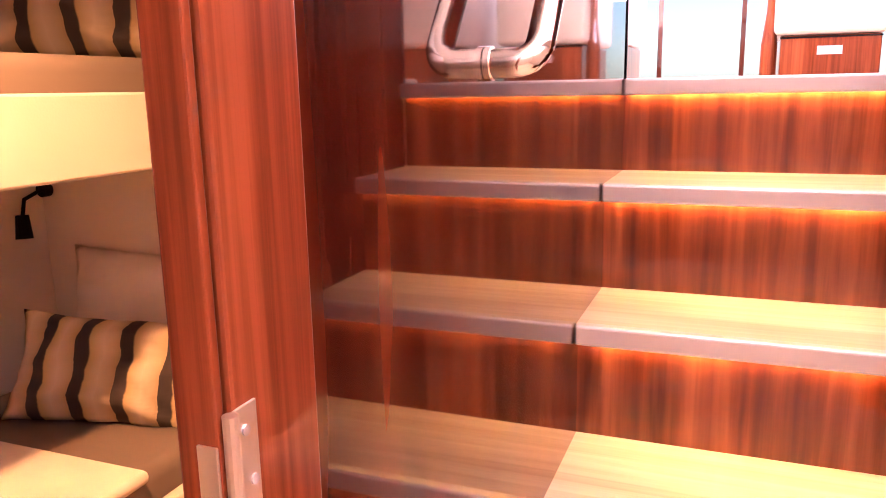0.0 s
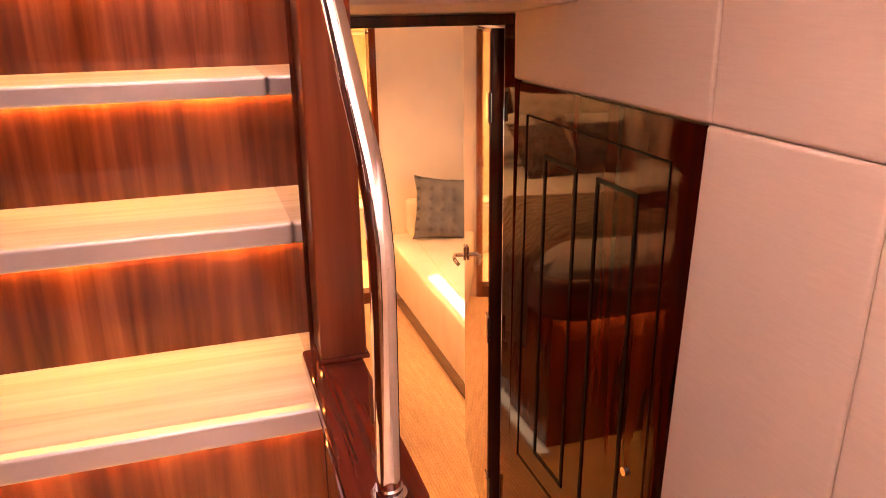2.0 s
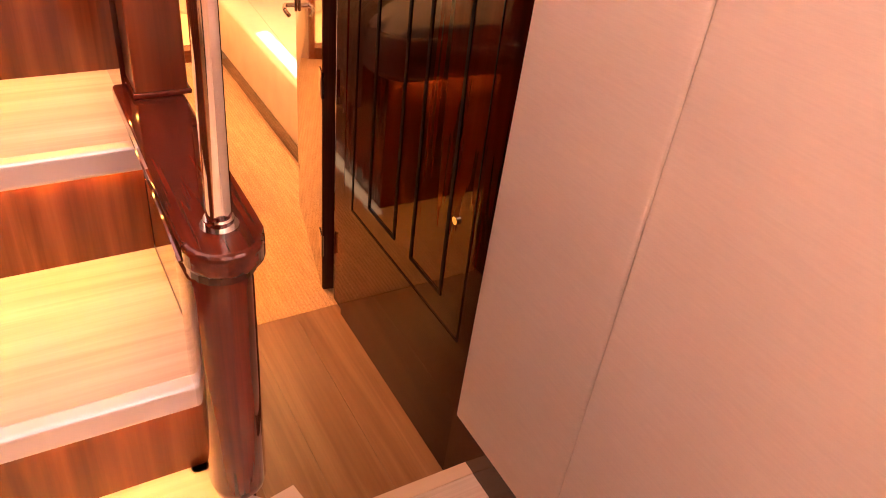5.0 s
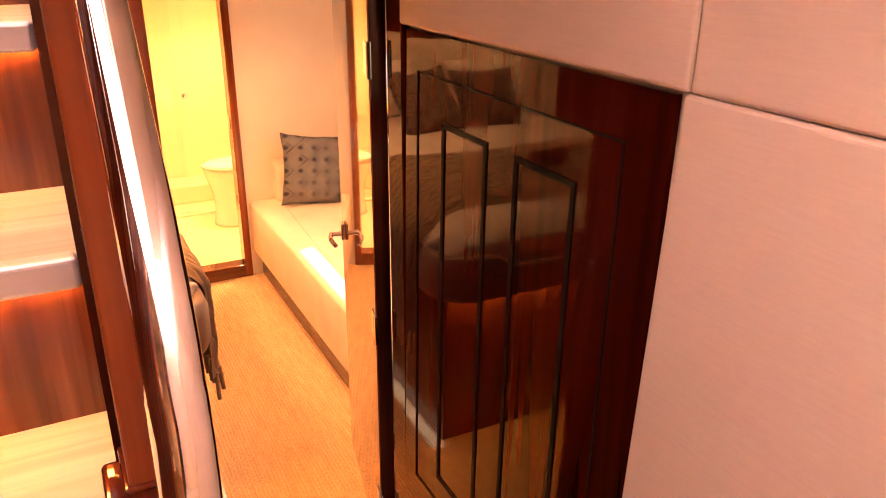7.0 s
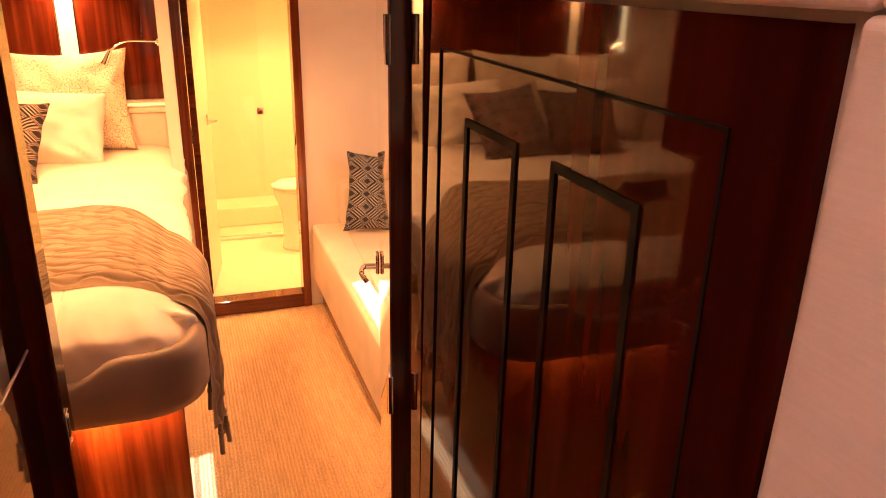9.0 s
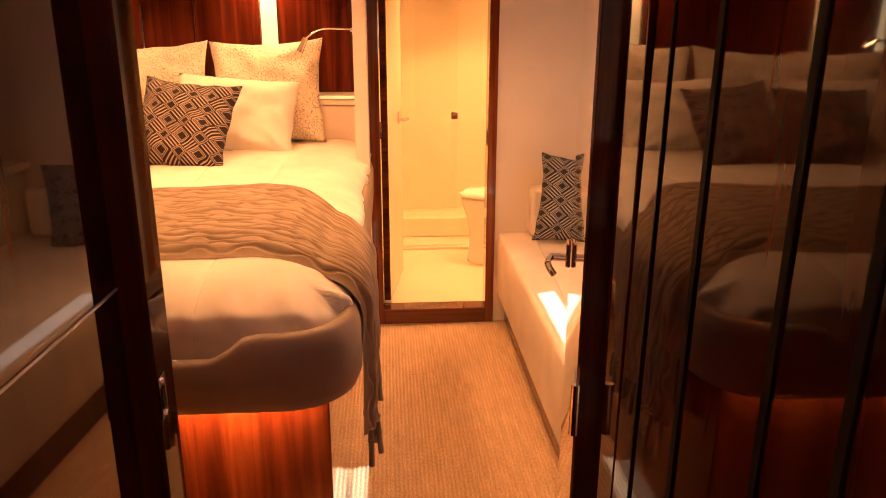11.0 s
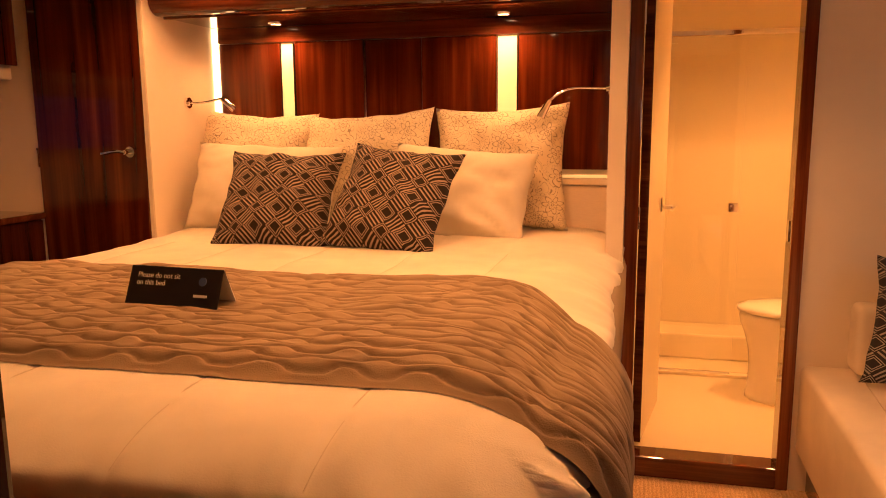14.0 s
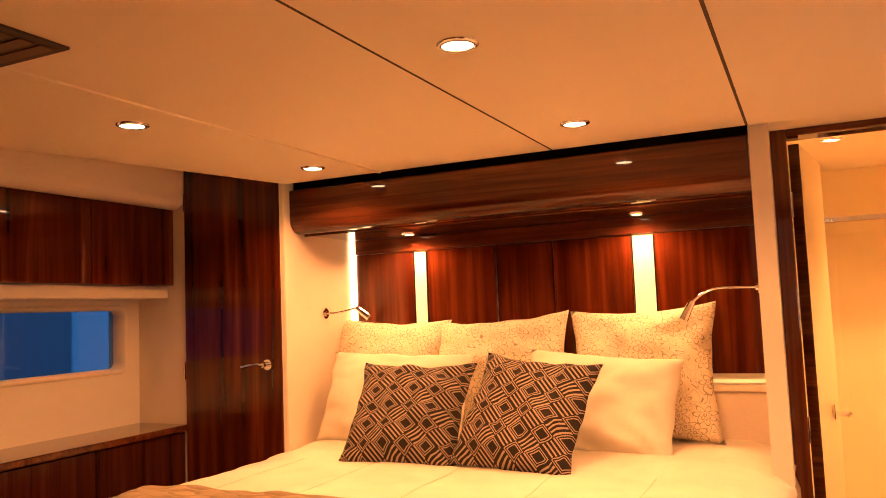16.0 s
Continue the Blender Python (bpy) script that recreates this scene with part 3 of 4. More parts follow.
def geometric(name, dark, light, cell=0.062):
    """Woven fret of stripes that change direction from lozenge to lozenge, with dark diamonds."""
    m = mat(name, dark, 0.9)
    nt = m.node_tree
    co, sp = nt.nodes.new("ShaderNodeTexCoord"), nt.nodes.new("ShaderNodeSeparateXYZ")
    nt.links.new(co.outputs["Object"], sp.inputs[0])
    x, z = sp.outputs[0], maths(m, 'MULTIPLY', sp.outputs[2], 1.15)
    a = maths(m, 'DIVIDE', maths(m, 'ADD', x, z), cell)
    b = maths(m, 'DIVIDE', maths(m, 'SUBTRACT', x, z), cell)
    fa, fb = maths(m, 'FRACT', a), maths(m, 'FRACT', b)
    par = maths(m, 'FRACT', maths(m, 'MULTIPLY', maths(m, 'ADD', maths(m, 'FLOOR', a), maths(m, 'FLOOR', b)), 0.5))
    odd = maths(m, 'GREATER_THAN', par, 0.25)
    even = maths(m, 'SUBTRACT', 1.0, odd)
    turn_ = maths(m, 'GREATER_THAN', maths(m, 'FRACT', maths(m, 'MULTIPLY', maths(m, 'FLOOR', a), 0.5)), 0.25)
    s = maths(m, 'ADD', maths(m, 'MULTIPLY', fa, turn_), maths(m, 'MULTIPLY', fb, maths(m, 'SUBTRACT', 1.0, turn_)))
    line = maths(m, 'GREATER_THAN', maths(m, 'FRACT', maths(m, 'MULTIPLY', s, 4.0)), 0.58)
    da, db = maths(m, 'ABSOLUTE', maths(m, 'SUBTRACT', fa, 0.5)), maths(m, 'ABSOLUTE', maths(m, 'SUBTRACT', fb, 0.5))
    dist = maths(m, 'MAXIMUM', da, db)
    rings_ = maths(m, 'GREATER_THAN', maths(m, 'FRACT', maths(m, 'ADD', maths(m, 'MULTIPLY', dist, 8.0), 0.5)), 0.58)
    core = maths(m, 'GREATER_THAN', dist, 0.2)
    v = maths(m, 'ADD', maths(m, 'MULTIPLY', line, odd), maths(m, 'MULTIPLY', maths(m, 'MULTIPLY', rings_, core), even))
    base(m, mix(m, (*dark, 1), (*light, 1), v, 'MIX'))
    w = tex(m, "ShaderNodeTexNoise", (300, 300, 300), Scale=1.0)
    bump(m, w.outputs[0], 0.4, 0.001)
    return m


M_fret = geometric("dark_fret_fabric", (0.012, 0.006, 0.006), (0.34, 0.255, 0.20), 0.079)
M_fret_blue = geometric("navy_fret_fabric", (0.02, 0.022, 0.035), (0.36, 0.34, 0.31), 0.082)
M_paisley = mat("cream_paisley_linen", (0.7, 0.6, 0.46), 0.9)
def paisley(m, paper, ink):
    """Cloth printed with thin outlines of many-petalled flowers and curling stems."""
    nt = m.node_tree
    co, sp, cb = (nt.nodes.new(n) for n in ("ShaderNodeTexCoord", "ShaderNodeSeparateXYZ", "ShaderNodeCombineXYZ"))
    nt.links.new(co.outputs["Object"], sp.inputs[0])
    warp = tex(m, "ShaderNodeTexNoise", (9, 9, 9), Scale=1.0, Detail=1.0)
    w = maths(m, 'MULTIPLY', maths(m, 'SUBTRACT', warp.outputs[0], 0.5), 0.05)
    nt.links.new(maths(m, 'ADD', sp.outputs[0], w), cb.inputs[0])
    nt.links.new(maths(m, 'SUBTRACT', sp.outputs[2], w), cb.inputs[1])
    vo = nt.nodes.new("ShaderNodeTexVoronoi")
    vo.voronoi_dimensions = '2D'
    vo.inputs["Scale"].default_value = 10.5
    vo.inputs["Randomness"].default_value = 0.75
    nt.links.new(cb.outputs[0], vo.inputs["Vector"])
    df = nt.nodes.new("ShaderNodeVectorMath")
    df.operation = 'SUBTRACT'
    nt.links.new(cb.outputs[0], df.inputs[0])
    nt.links.new(vo.outputs["Position"], df.inputs[1])
    s2 = nt.nodes.new("ShaderNodeSeparateXYZ")
    nt.links.new(df.outputs[0], s2.inputs[0])
    th = maths(m, 'ARCTAN2', s2.outputs[1], s2.outputs[0])
    r = vo.outputs["Distance"]

    def petals(r0, dr, n, shift, width):
        lobe = maths(m, 'ABSOLUTE', maths(m, 'SINE', maths(m, 'ADD', maths(m, 'MULTIPLY', th, n), shift)))
        return maths(m, 'LESS_THAN', maths(m, 'ABSOLUTE', maths(m, 'SUBTRACT', r, maths(m, 'ADD', maths(m, 'MULTIPLY', lobe, dr), r0))), width)

    ink_mask = maths(m, 'MAXIMUM', petals(0.20, 0.20, 3.5, 0.0, 0.022), petals(0.10, 0.10, 4.0, 0.8, 0.018))
    ink_mask = maths(m, 'MAXIMUM', ink_mask, petals(0.05, 0.0, 1.0, 0.0, 0.016))
    n = tex(m, "ShaderNodeTexNoise", (11, 11, 11), Scale=1.0, Detail=0.5, Distortion=2.6)
    stem = maths(m, 'LESS_THAN', maths(m, 'ABSOLUTE', maths(m, 'SUBTRACT', maths(m, 'FRACT', maths(m, 'MULTIPLY', n.outputs[0], 8.0)), 0.5)), 0.07)
    ink_mask = maths(m, 'MAXIMUM', ink_mask, maths(m, 'MULTIPLY', stem, maths(m, 'GREATER_THAN', r, 0.42)))
    base(m, mix(m, (*paper, 1), (*ink, 1), maths(m, 'MULTIPLY', ink_mask, 0.8), 'MIX'))


paisley(M_paisley, (0.72, 0.62, 0.47), (0.22, 0.17, 0.13))


def striped():
    m = mat("striped_bunk_fabric", (0.5, 0.4, 0.3), 0.9)
    nt = m.node_tree
    co, sp = nt.nodes.new("ShaderNodeTexCoord"), nt.nodes.new("ShaderNodeSeparateXYZ")
    nt.links.new(co.outputs["Object"], sp.inputs[0])
    f = maths(m, 'FRACT', maths(m, 'DIVIDE', maths(m, 'ADD', sp.outputs[0], 2.03), 0.115))
    base(m, ramp(m, f, [(0.0, (0.05, 0.035, 0.03)), (0.28, (0.05, 0.035, 0.03)), (0.32, (0.5, 0.36, 0.16)), (0.62, (0.62, 0.5, 0.34)), (0.97, (0.45, 0.33, 0.18))]))
    return m


M_striped = striped()


def cushion(name, label, w, h, t, material, m, group="", seed=0, ear=0.10, category="pillow", crease=0.5):
    """A soft stuffed pillow: local x across, z up, y through; origin at its lower edge."""
    bm = bmesh.new()
    n = 26
    top, bot = {}, {}
    for i in range(n + 1):
        for j in range(n + 1):
            u, v = -1 + 2 * i / n, -1 + 2 * j / n
            x = w / 2 * u * (1 - ear * (1 - v * v) * abs(u) ** 2)
            z = h / 2 * v * (1 - ear * (1 - u * u) * abs(v) ** 2)
            k = max(0.0, (1 - abs(u) ** 2.6) * (1 - abs(v) ** 2.6)) ** 0.62
            wr = noise.noise(Vector((u * 2.3 + seed * 7.1, v * 2.3, seed))) * 0.026 + noise.noise(Vector((u * 6 + v * 3, v * 5 - u * 2, seed * 3.7))) * 0.012
            fan = math.atan2(v + 1.05, 1.05 - u)
            wr += crease * 0.016 * math.sin(fan * 13 + seed) * math.exp(-((u - 1) ** 2 + (v + 1) ** 2) * 0.7)
            wr *= min(1, k * 2)
            x += 0.008 * noise.noise(Vector((v * 3, seed, u)))
            z += 0.008 * noise.noise(Vector((u * 3, seed + 5, v)))
            edge = i in (0, n) or j in (0, n)
            top[i, j] = bm.verts.new((x, -t / 2 * k + wr, z + h / 2))
            bot[i, j] = top[i, j] if edge else bm.verts.new((x, t / 2 * k + wr * 0.5, z + h / 2))
    for i in range(n):
        for j in range(n):
            bm.faces.new((top[i, j], top[i + 1, j], top[i + 1, j + 1], top[i, j + 1]))
            bm.faces.new((bot[i, j], bot[i, j + 1], bot[i + 1, j + 1], bot[i + 1, j]))
    o = thing(name, label, category, group, at=m)
    part("cover", bm, material, o, smooth=True)
    return o


# ---- bathroom doorway, door, fittings ----
bf = tagged(new("door_frame_bath"), "dark gloss walnut door frame of the bathroom", "door frame", kind="structure")
box("jamb", 0.536, 0.588, 4.855, 4.965, 0.0, 2.107, M_walnut, bf, 0.004)
box("jamb", 1.143, 1.189, 4.855, 4.965, 0.0, 2.107, M_walnut, bf, 0.004)
box("head", 0.588, 1.143, 4.855, 4.965, 2.081, 2.1065, M_walnut_x, bf, 0.004)
box("sill", 0.588, 1.143, 4.855, 4.965, 0.0, 0.085, M_walnut_x, bf, 0.004)
box("strike_plate", 1.139, 1.1428, 4.90, 4.93, 0.98, 1.06, M_chrome, bf)
bd = thing("bathroom_door", "cream bathroom door standing open into the bathroom", "door", at=pose(0.592, 4.968, 0, 0, 0, -9))
box("leaf", 0.0, 0.035, 0.004, 0.53, 0.10, 2.07, M_bath, bd, 0.002)
box("edge", 0.0, 0.036, 0.0, 0.0036, 0.10, 2.07, M_walnut_x, bd, 0.0, "walnut edge strip")
lever(bd, 0.036, 0.35, 1.06, 1, 1)
for z in (0.3, 1.05, 1.85):
    bm = bmesh.new()
    cyl(bm, (-0.002, -0.006, z), 0.007, 0.09, n=12)
    cuboid(bm, -0.004, 0.0, -0.002, 0.03, z - 0.04, z + 0.04)
    part("hinge", bm, M_chrome, bd, "chrome hinge")

shower = thing("shower_screen", "clear glass shower screen with chrome rail and knob", "shower")
for x0, x1 in ((0.537, 1.098), (1.105, 1.745)):
    bm = bmesh.new()
    cuboid(bm, x0, x1, 6.02, 6.028, 0.098, 1.86)
    g = part("pane", bm, M_glass, shower, "clear glass pane")
    g.visible_shadow = False
box("seal", 0.537, 1.098, 6.017, 6.031, 0.090, 0.0975, M_porcelain, shower)
box("top_rail", 0.537, 1.745, 6.01, 6.04, 1.862, 1.89, M_chrome, shower, 0.004)
box("threshold", 0.537, 1.745, 6.0, 6.05, 0.0705, 0.0895, M_bath, shower, 0.004)
box("ledge", 0.537, 1.745, 6.32, 6.598, 0.0705, 0.218, M_bath, shower, 0.012)
bm = bmesh.new()
cuboid(bm, 1.045, 1.094, 6.008, 6.0185, 0.965, 1.015, 0.004)
cyl(bm, (1.07, 5.99, 0.99), 0.014, 0.034, (0, 1, 0), 16)
part("knob", bm, M_chrome, shower, "square chrome door knob")
bm = bmesh.new()
tube(bm, [(0.70, 6.56, 1.2), (0.70, 6.56, 1.8)], 0.01, 10)
part("riser_pipe", bm, M_chrome, shower)

wc = thing("toilet", "white porcelain toilet with closed lid", "toilet", at=pose(1.42, 5.75, 0.07, 0, 0, 90))
wc.scale = (1.0, 1.0, 1.09)


def oval(bm, half, back, ahead, z, n=36):
    """A ring of the bowl: half its width, and how far it reaches behind and ahead of the centre."""
    return [bm.verts.new((half * math.cos(a), math.sin(a) * (ahead if math.sin(a) > 0 else back), z)) for a in [2 * math.pi * k / n for k in range(n)]]


def skin(bm, rr):
    for A, B in zip(rr, rr[1:]):
        for k in range(len(A)):
            bm.faces.new((A[k], A[(k + 1) % len(A)], B[(k + 1) % len(A)], B[k]))
    bm.faces.new(rr[-1])
    bm.faces.new(rr[0])


bm = bmesh.new()
skin(bm, [oval(bm, *q) for q in ((0.160, 0.20, 0.282, 0.0), (0.158, 0.20, 0.280, 0.02), (0.150, 0.19, 0.274, 0.05), (0.146, 0.18, 0.270, 0.10), (0.146, 0.18, 0.270, 0.17),
                                 (0.151, 0.18, 0.278, 0.235), (0.165, 0.185, 0.297, 0.30), (0.178, 0.19, 0.317, 0.345), (0.184, 0.19, 0.326, 0.385), (0.178, 0.185, 0.318, 0.398))])
part("bowl", bm, M_porcelain, wc, smooth=True)
bm = bmesh.new()
skin(bm, [oval(bm, *q) for q in ((0.178, 0.185, 0.322, 0.402), (0.188, 0.19, 0.336, 0.407), (0.190, 0.19, 0.339, 0.416), (0.188, 0.19, 0.336, 0.426), (0.16, 0.16, 0.295, 0.438), (0.08, 0.08, 0.15, 0.444))])
part("lid", bm, M_porcelain, wc, smooth=True)
box("cistern", -0.18, 0.18, -0.32, -0.17, 0.30, 0.78, M_porcelain, wc, 0.03, seg=3)

# ---- bed ----
bed = thing("double_bed", "large double bed on a walnut plinth with a padded taupe surround", "bed")
CX, HW = -0.44, 0.99
FY, RR = 2.588, 0.185


def outline(off=0.0):
    """Half-round bed plan from the head on one side, round the foot, to the head on the other; off shifts it inwards."""
    pts = []
    x1, x0, y0, r = CX + HW - off, CX - HW + off, FY + off, RR - off
    for k in range(13):
        pts.append((x1, 5.0 - (5.0 - (y0 + r)) * k / 12))
    for k in range(1, 13):
        a = math.pi / 2 * k / 12
        pts.append((x1 - r + r * math.cos(a), y0 + r - r * math.sin(a)))
    for k in range(1, 40):
        pts.append((x1 - r + (x0 + 2 * r - x1) * k / 40, y0))
    for k in range(0, 13):
        a = math.pi / 2 * k / 12
        pts.append((x0 + r - r * math.sin(a), y0 + r - r * math.cos(a)))
    for k in range(1, 13):
        pts.append((x0, y0 + r + (5.0 - (y0 + r)) * k / 12))
    return pts


def rim_z(x, y):
    d = abs(x - CX)
    s = min(1.0, max(0.0, (d - 0.64) / 0.11))
    s = s * s * (3 - 2 * s)
    return 0.861 + 0.061 * s


bm = bmesh.new()
rows = []
for off, kind in ((0.05, 0), (0.012, 0.02), (0.0, 0.05), (0.0, -0.05), (0.012, -0.015), (0.03, -0.001), (0.05, -0.01), (0.06, -0.06)):
    pts = outline(off)
    ref = outline(0.0)
    rows.append([bm.verts.new((p[0], p[1], 0.706 + kind if kind >= 0 else rim_z(*q) + kind)) for p, q in zip(pts, ref)])
for A, B in zip(rows, rows[1:]):
    for k in range(len(A) - 1):
        bm.faces.new((A[k], A[k + 1], B[k + 1], B[k]))
part("padded_surround", bm, M_base, bed, "taupe padded bed surround with a dipped foot", smooth=True)
box("plinth", -1.30, 0.466, 2.716, 5.05, 0.0, 0.7155, M_riser, bed, 0.004, "gloss walnut bed plinth")
bm = bmesh.new()
prism(bm, outline(0.055), 0.716, 0.74)
part("slat_board", bm, M_seam, bed)
box("light_strip", -1.25, 0.40, 2.655, 2.675, 0.709, 0.7155, M_led_bed, bed, label="glowing strip below the bed edge")
box("mattress", -1.36, 0.48, 2.72, 5.03, 0.741, 0.95, M_pillow, bed, 0.06, seg=4)


def bed_top(x, y):
    """Height of the duvet's surface."""
    dx = max(0.0, abs(x - CX) - 0.74)
    dy = max(0.0, 2.93 - y)
    cx_, cy_ = min(1.0, dx / 0.235), min(1.0, dy / 0.27)
    d = min(1.0, (cx_ ** 3 + cy_ ** 3) ** (1 / 3))
    return 0.998 - 0.14 * (1 - max(0.0, 1 - d ** 2.4) ** (1 / 2.1))


def rumple(x, y):
    return noise.noise(Vector((x * 3.0 + y * 2.0, y * 2.2, 1.7))) * 0.010 + noise.noise(Vector((x * 9 + y * 5, y * 6 - x * 2, 4.1))) * 0.003


def duvet_at(u, v):
    """The duvet's surface: u from one side to the other, v from foot to head, both 0 to 1."""
    x = CX - 0.98 + 1.96 * u
    y = 2.662 + (5.04 - 2.662) * (v ** 1.35)
    r = 0.17
    ex, ey = abs(x - CX) - (0.98 - r), (2.662 + r) - y
    side = math.copysign(1.0, x - CX)
    out = Vector((0, -1, 0))
    if ex > 0 and ey > 0:
        d = max(ex, ey)
        n = Vector((ex, ey)).normalized()
        x, y = CX + side * (0.98 - r + n.x * d), 2.662 + r - n.y * d
        out = Vector((side * n.x, -n.y, 0))
    elif ex > 0:
        out = Vector((side, 0, 0))
    z = bed_top(x, y)
    drop = min(1.0, max(0.0, (0.996 - z) / 0.11))
    front = min(1.0, drop * 1.6) * (1 - max(0.0, drop - 0.55) / 0.45)
    along = x - CX if abs(out.y) > 0.5 else y
    slant = along * 1.0 + 0.55 * (z - 0.86) * (1.0 if along > -0.2 else -0.6)
    soft = rumple(x, y)
    ridge = 1 - abs(noise.noise(Vector((slant * 6.5, z * 3.0, 2.4)))) * 2.6
    fine = 1 - abs(noise.noise(Vector((slant * 15 + 3.0, z * 6.0, 8.1)))) * 2.4
    big = noise.noise(Vector((along * 2.2, 0.5, 5.0)))
    push = front * (0.026 * max(0.0, ridge) + 0.011 * max(0.0, fine) + 0.014 * big)
    quilt = sum(math.exp(-((x - c) / 0.011) ** 2) for c in QUILT) * (-0.009 if y < 2.85 else -0.0035)
    p = Vector((x, y, z + soft + quilt * (1 - 0.5 * front)))
    p += out * (push + quilt * front)
    p.z += 0.4 * push
    return p


QUILT = (-1.12, -0.80, -0.48, -0.14, 0.16)
duvet = thing("duvet", "creased white cotton duvet tucked round the mattress", "duvet")
bm = bmesh.new()
NX, NY = 190, 150
grid = {}
for i in range(NX + 1):
    for j in range(NY + 1):
        grid[i, j] = bm.verts.new(duvet_at(i / NX, j / NY))
for i in range(NX):
    for j in range(NY):
        bm.faces.new((grid[i, j], grid[i + 1, j], grid[i + 1, j + 1], grid[i, j + 1]))
edge = [grid[i, 0] for i in range(NX + 1)]
lower = [bm.verts.new((CX + (v.co.x - CX) * 0.995, v.co.y + 0.006, 0.80)) for v in edge]
for k in range(NX):
    bm.faces.new((edge[k], lower[k], lower[k + 1], edge[k + 1]))
for i0 in (0, NX):
    side = [grid[i0, j] for j in range(NY + 1)]
    low = [bm.verts.new((v.co.x, v.co.y, 0.80)) for v in side]
    for k in range(NY):
        bm.faces.new((side[k], side[k + 1], low[k + 1], low[k]))
part("cover", bm, M_duvet, duvet, smooth=True)
for c in QUILT:
    bm = bmesh.new()
    tube(bm, [duvet_at((c - CX + 0.98) / 1.96, k / 40) + Vector((0, 0.001, 0.0005)) for k in range(0, 32)], 0.0016, 6)
    part("quilting_seam", bm, M_piping, duvet, smooth=True)

# knitted throw with pleats across the bed and a fringe hanging over its side
throw = thing("bed_throw", "taupe knitted throw with wavy pleats across the bed", "blanket")
bm = bmesh.new()
NS, NT = 400, 230
TY0, TY1 = 2.945, 3.79
X0, XT, RT, DROP = -1.39, 0.457, 0.095, 0.36


def ease(v):
    v = min(1.0, max(0.0, v))
    return v * v * (3 - 2 * v)


def throw_row(s, q):
    """A point of the throw: s metres across the bed and down its side, q from foot edge to head edge."""
    x = min(X0 + s, XT)
    k = ease((X0 + s - 0.24) / 0.32)
    y0, y1 = TY0 - 0.12 * k + 0.006 * math.sin(s * 5.0), TY1 - 0.40 * k + 0.006 * math.sin(s * 4.0 + 1)
    y = y0 + (y1 - y0) * q
    ph = q * 26 + 0.30 * noise.noise(Vector((s * 2.0, q * 5, 2.0)))
    cell_ = s / 0.145 + 0.35 * noise.noise(Vector((s * 5.0, q * 9.0, 7.0)))
    ph += 0.46 * math.sin(2 * math.pi * cell_) * math.cos(math.pi * ph) + 0.05 * noise.noise(Vector((s * 30, q * 40, 1.0)))
    ridge = abs(math.sin(math.pi * ph)) ** 0.45
    amp = (0.022 + 0.010 * noise.noise(Vector((s * 8, q * 20, 6.0)))) * min(1.0, 0.2 + q * 14, 0.2 + (1 - q) * 14)
    edge_ = min(1.0, q * 22, (1 - q) * 22)
    lift = 0.001 + 0.007 * edge_ + amp * ridge * (0.25 + 0.75 * edge_)
    top = bed_top(x, max(y, 2.84)) + rumple(x, y)
    a = X0 + s - XT
    if a <= 0:
        return (x, y, top + lift)
    if a < RT * math.pi / 2:
        t = a / RT
        return (x + (RT + lift) * math.sin(t), y, top - RT + (RT + lift) * math.cos(t))
    d = a - RT * math.pi / 2
    return (x + RT + lift + 0.012 * math.sin(q * 11) * min(1, d * 5) - 0.02 * d, y + 0.04 * d, top - RT - d)


SLEN = (XT - X0) + RT * math.pi / 2 + DROP
grid = {}
for i in range(NS + 1):
    for j in range(NT + 1):
        grid[i, j] = bm.verts.new(throw_row(SLEN * i / NS, j / NT))
for i in range(NS):
    for j in range(NT):
        bm.faces.new((grid[i, j], grid[i + 1, j], grid[i + 1, j + 1], grid[i, j + 1]))
cloth = part("cloth", bm, M_throw, throw, smooth=True)
for k in range(16):
    x, y, z = throw_row(SLEN - 0.002, (k + 0.5) / 16)
    sway = 0.010 * math.sin(k * 2.1)
    bm = bmesh.new()
    tube(bm, [(x, y, z + 0.01), (x + sway * 0.4, y + 0.004, z - 0.03), (x + sway, y, z - 0.095 - 0.014 * math.cos(k * 1.7))], 0.0085, 7)
    bmesh.ops.create_icosphere(bm, subdivisions=1, radius=0.012, matrix=Matrix.Translation((x + sway * 0.4, y + 0.004, z - 0.028)))
    part("tassel", bm, M_throw, throw, smooth=True)

# pillows
cushion("sham_pillow", "cream square pillow with grey paisley outlines", 0.58, 0.525, 0.19, M_paisley, pose(-1.13, 4.93, 0.985, -14, 3, 4), "paisley pillows", 1)
cushion("sham_pillow", "cream square pillow with grey paisley outlines", 0.63, 0.515, 0.19, M_paisley, pose(-0.57, 4.95, 0.985, -13, -3, 0), "paisley pillows", 2)
cushion("sham_pillow", "cream square pillow with grey paisley outlines, below the reading lamp", 0.58, 0.535, 0.19, M_paisley, pose(0.025, 4.93, 0.985, -13, -2, -3), "paisley pillows", 3)
cushion("bed_pillow", "plain cream cotton bed pillow", 0.66, 0.40, 0.20, M_pillow, pose(-0.97, 4.70, 0.982, -24, 2, 3), "plain bed pillows", 4, 0.05)
cushion("bed_pillow", "plain cream cotton bed pillow", 0.60, 0.385, 0.20, M_pillow, pose(-0.135, 4.70, 0.980, -24, 4, -6), "plain bed pillows", 5, 0.05, crease=1.0)
cushion("throw_pillow", "dark brown throw pillow with a woven fret pattern", 0.46, 0.43, 0.17, M_fret, pose(-0.725, 4.32, 0.978, -36, 1, 4), "fret pillows", 6)
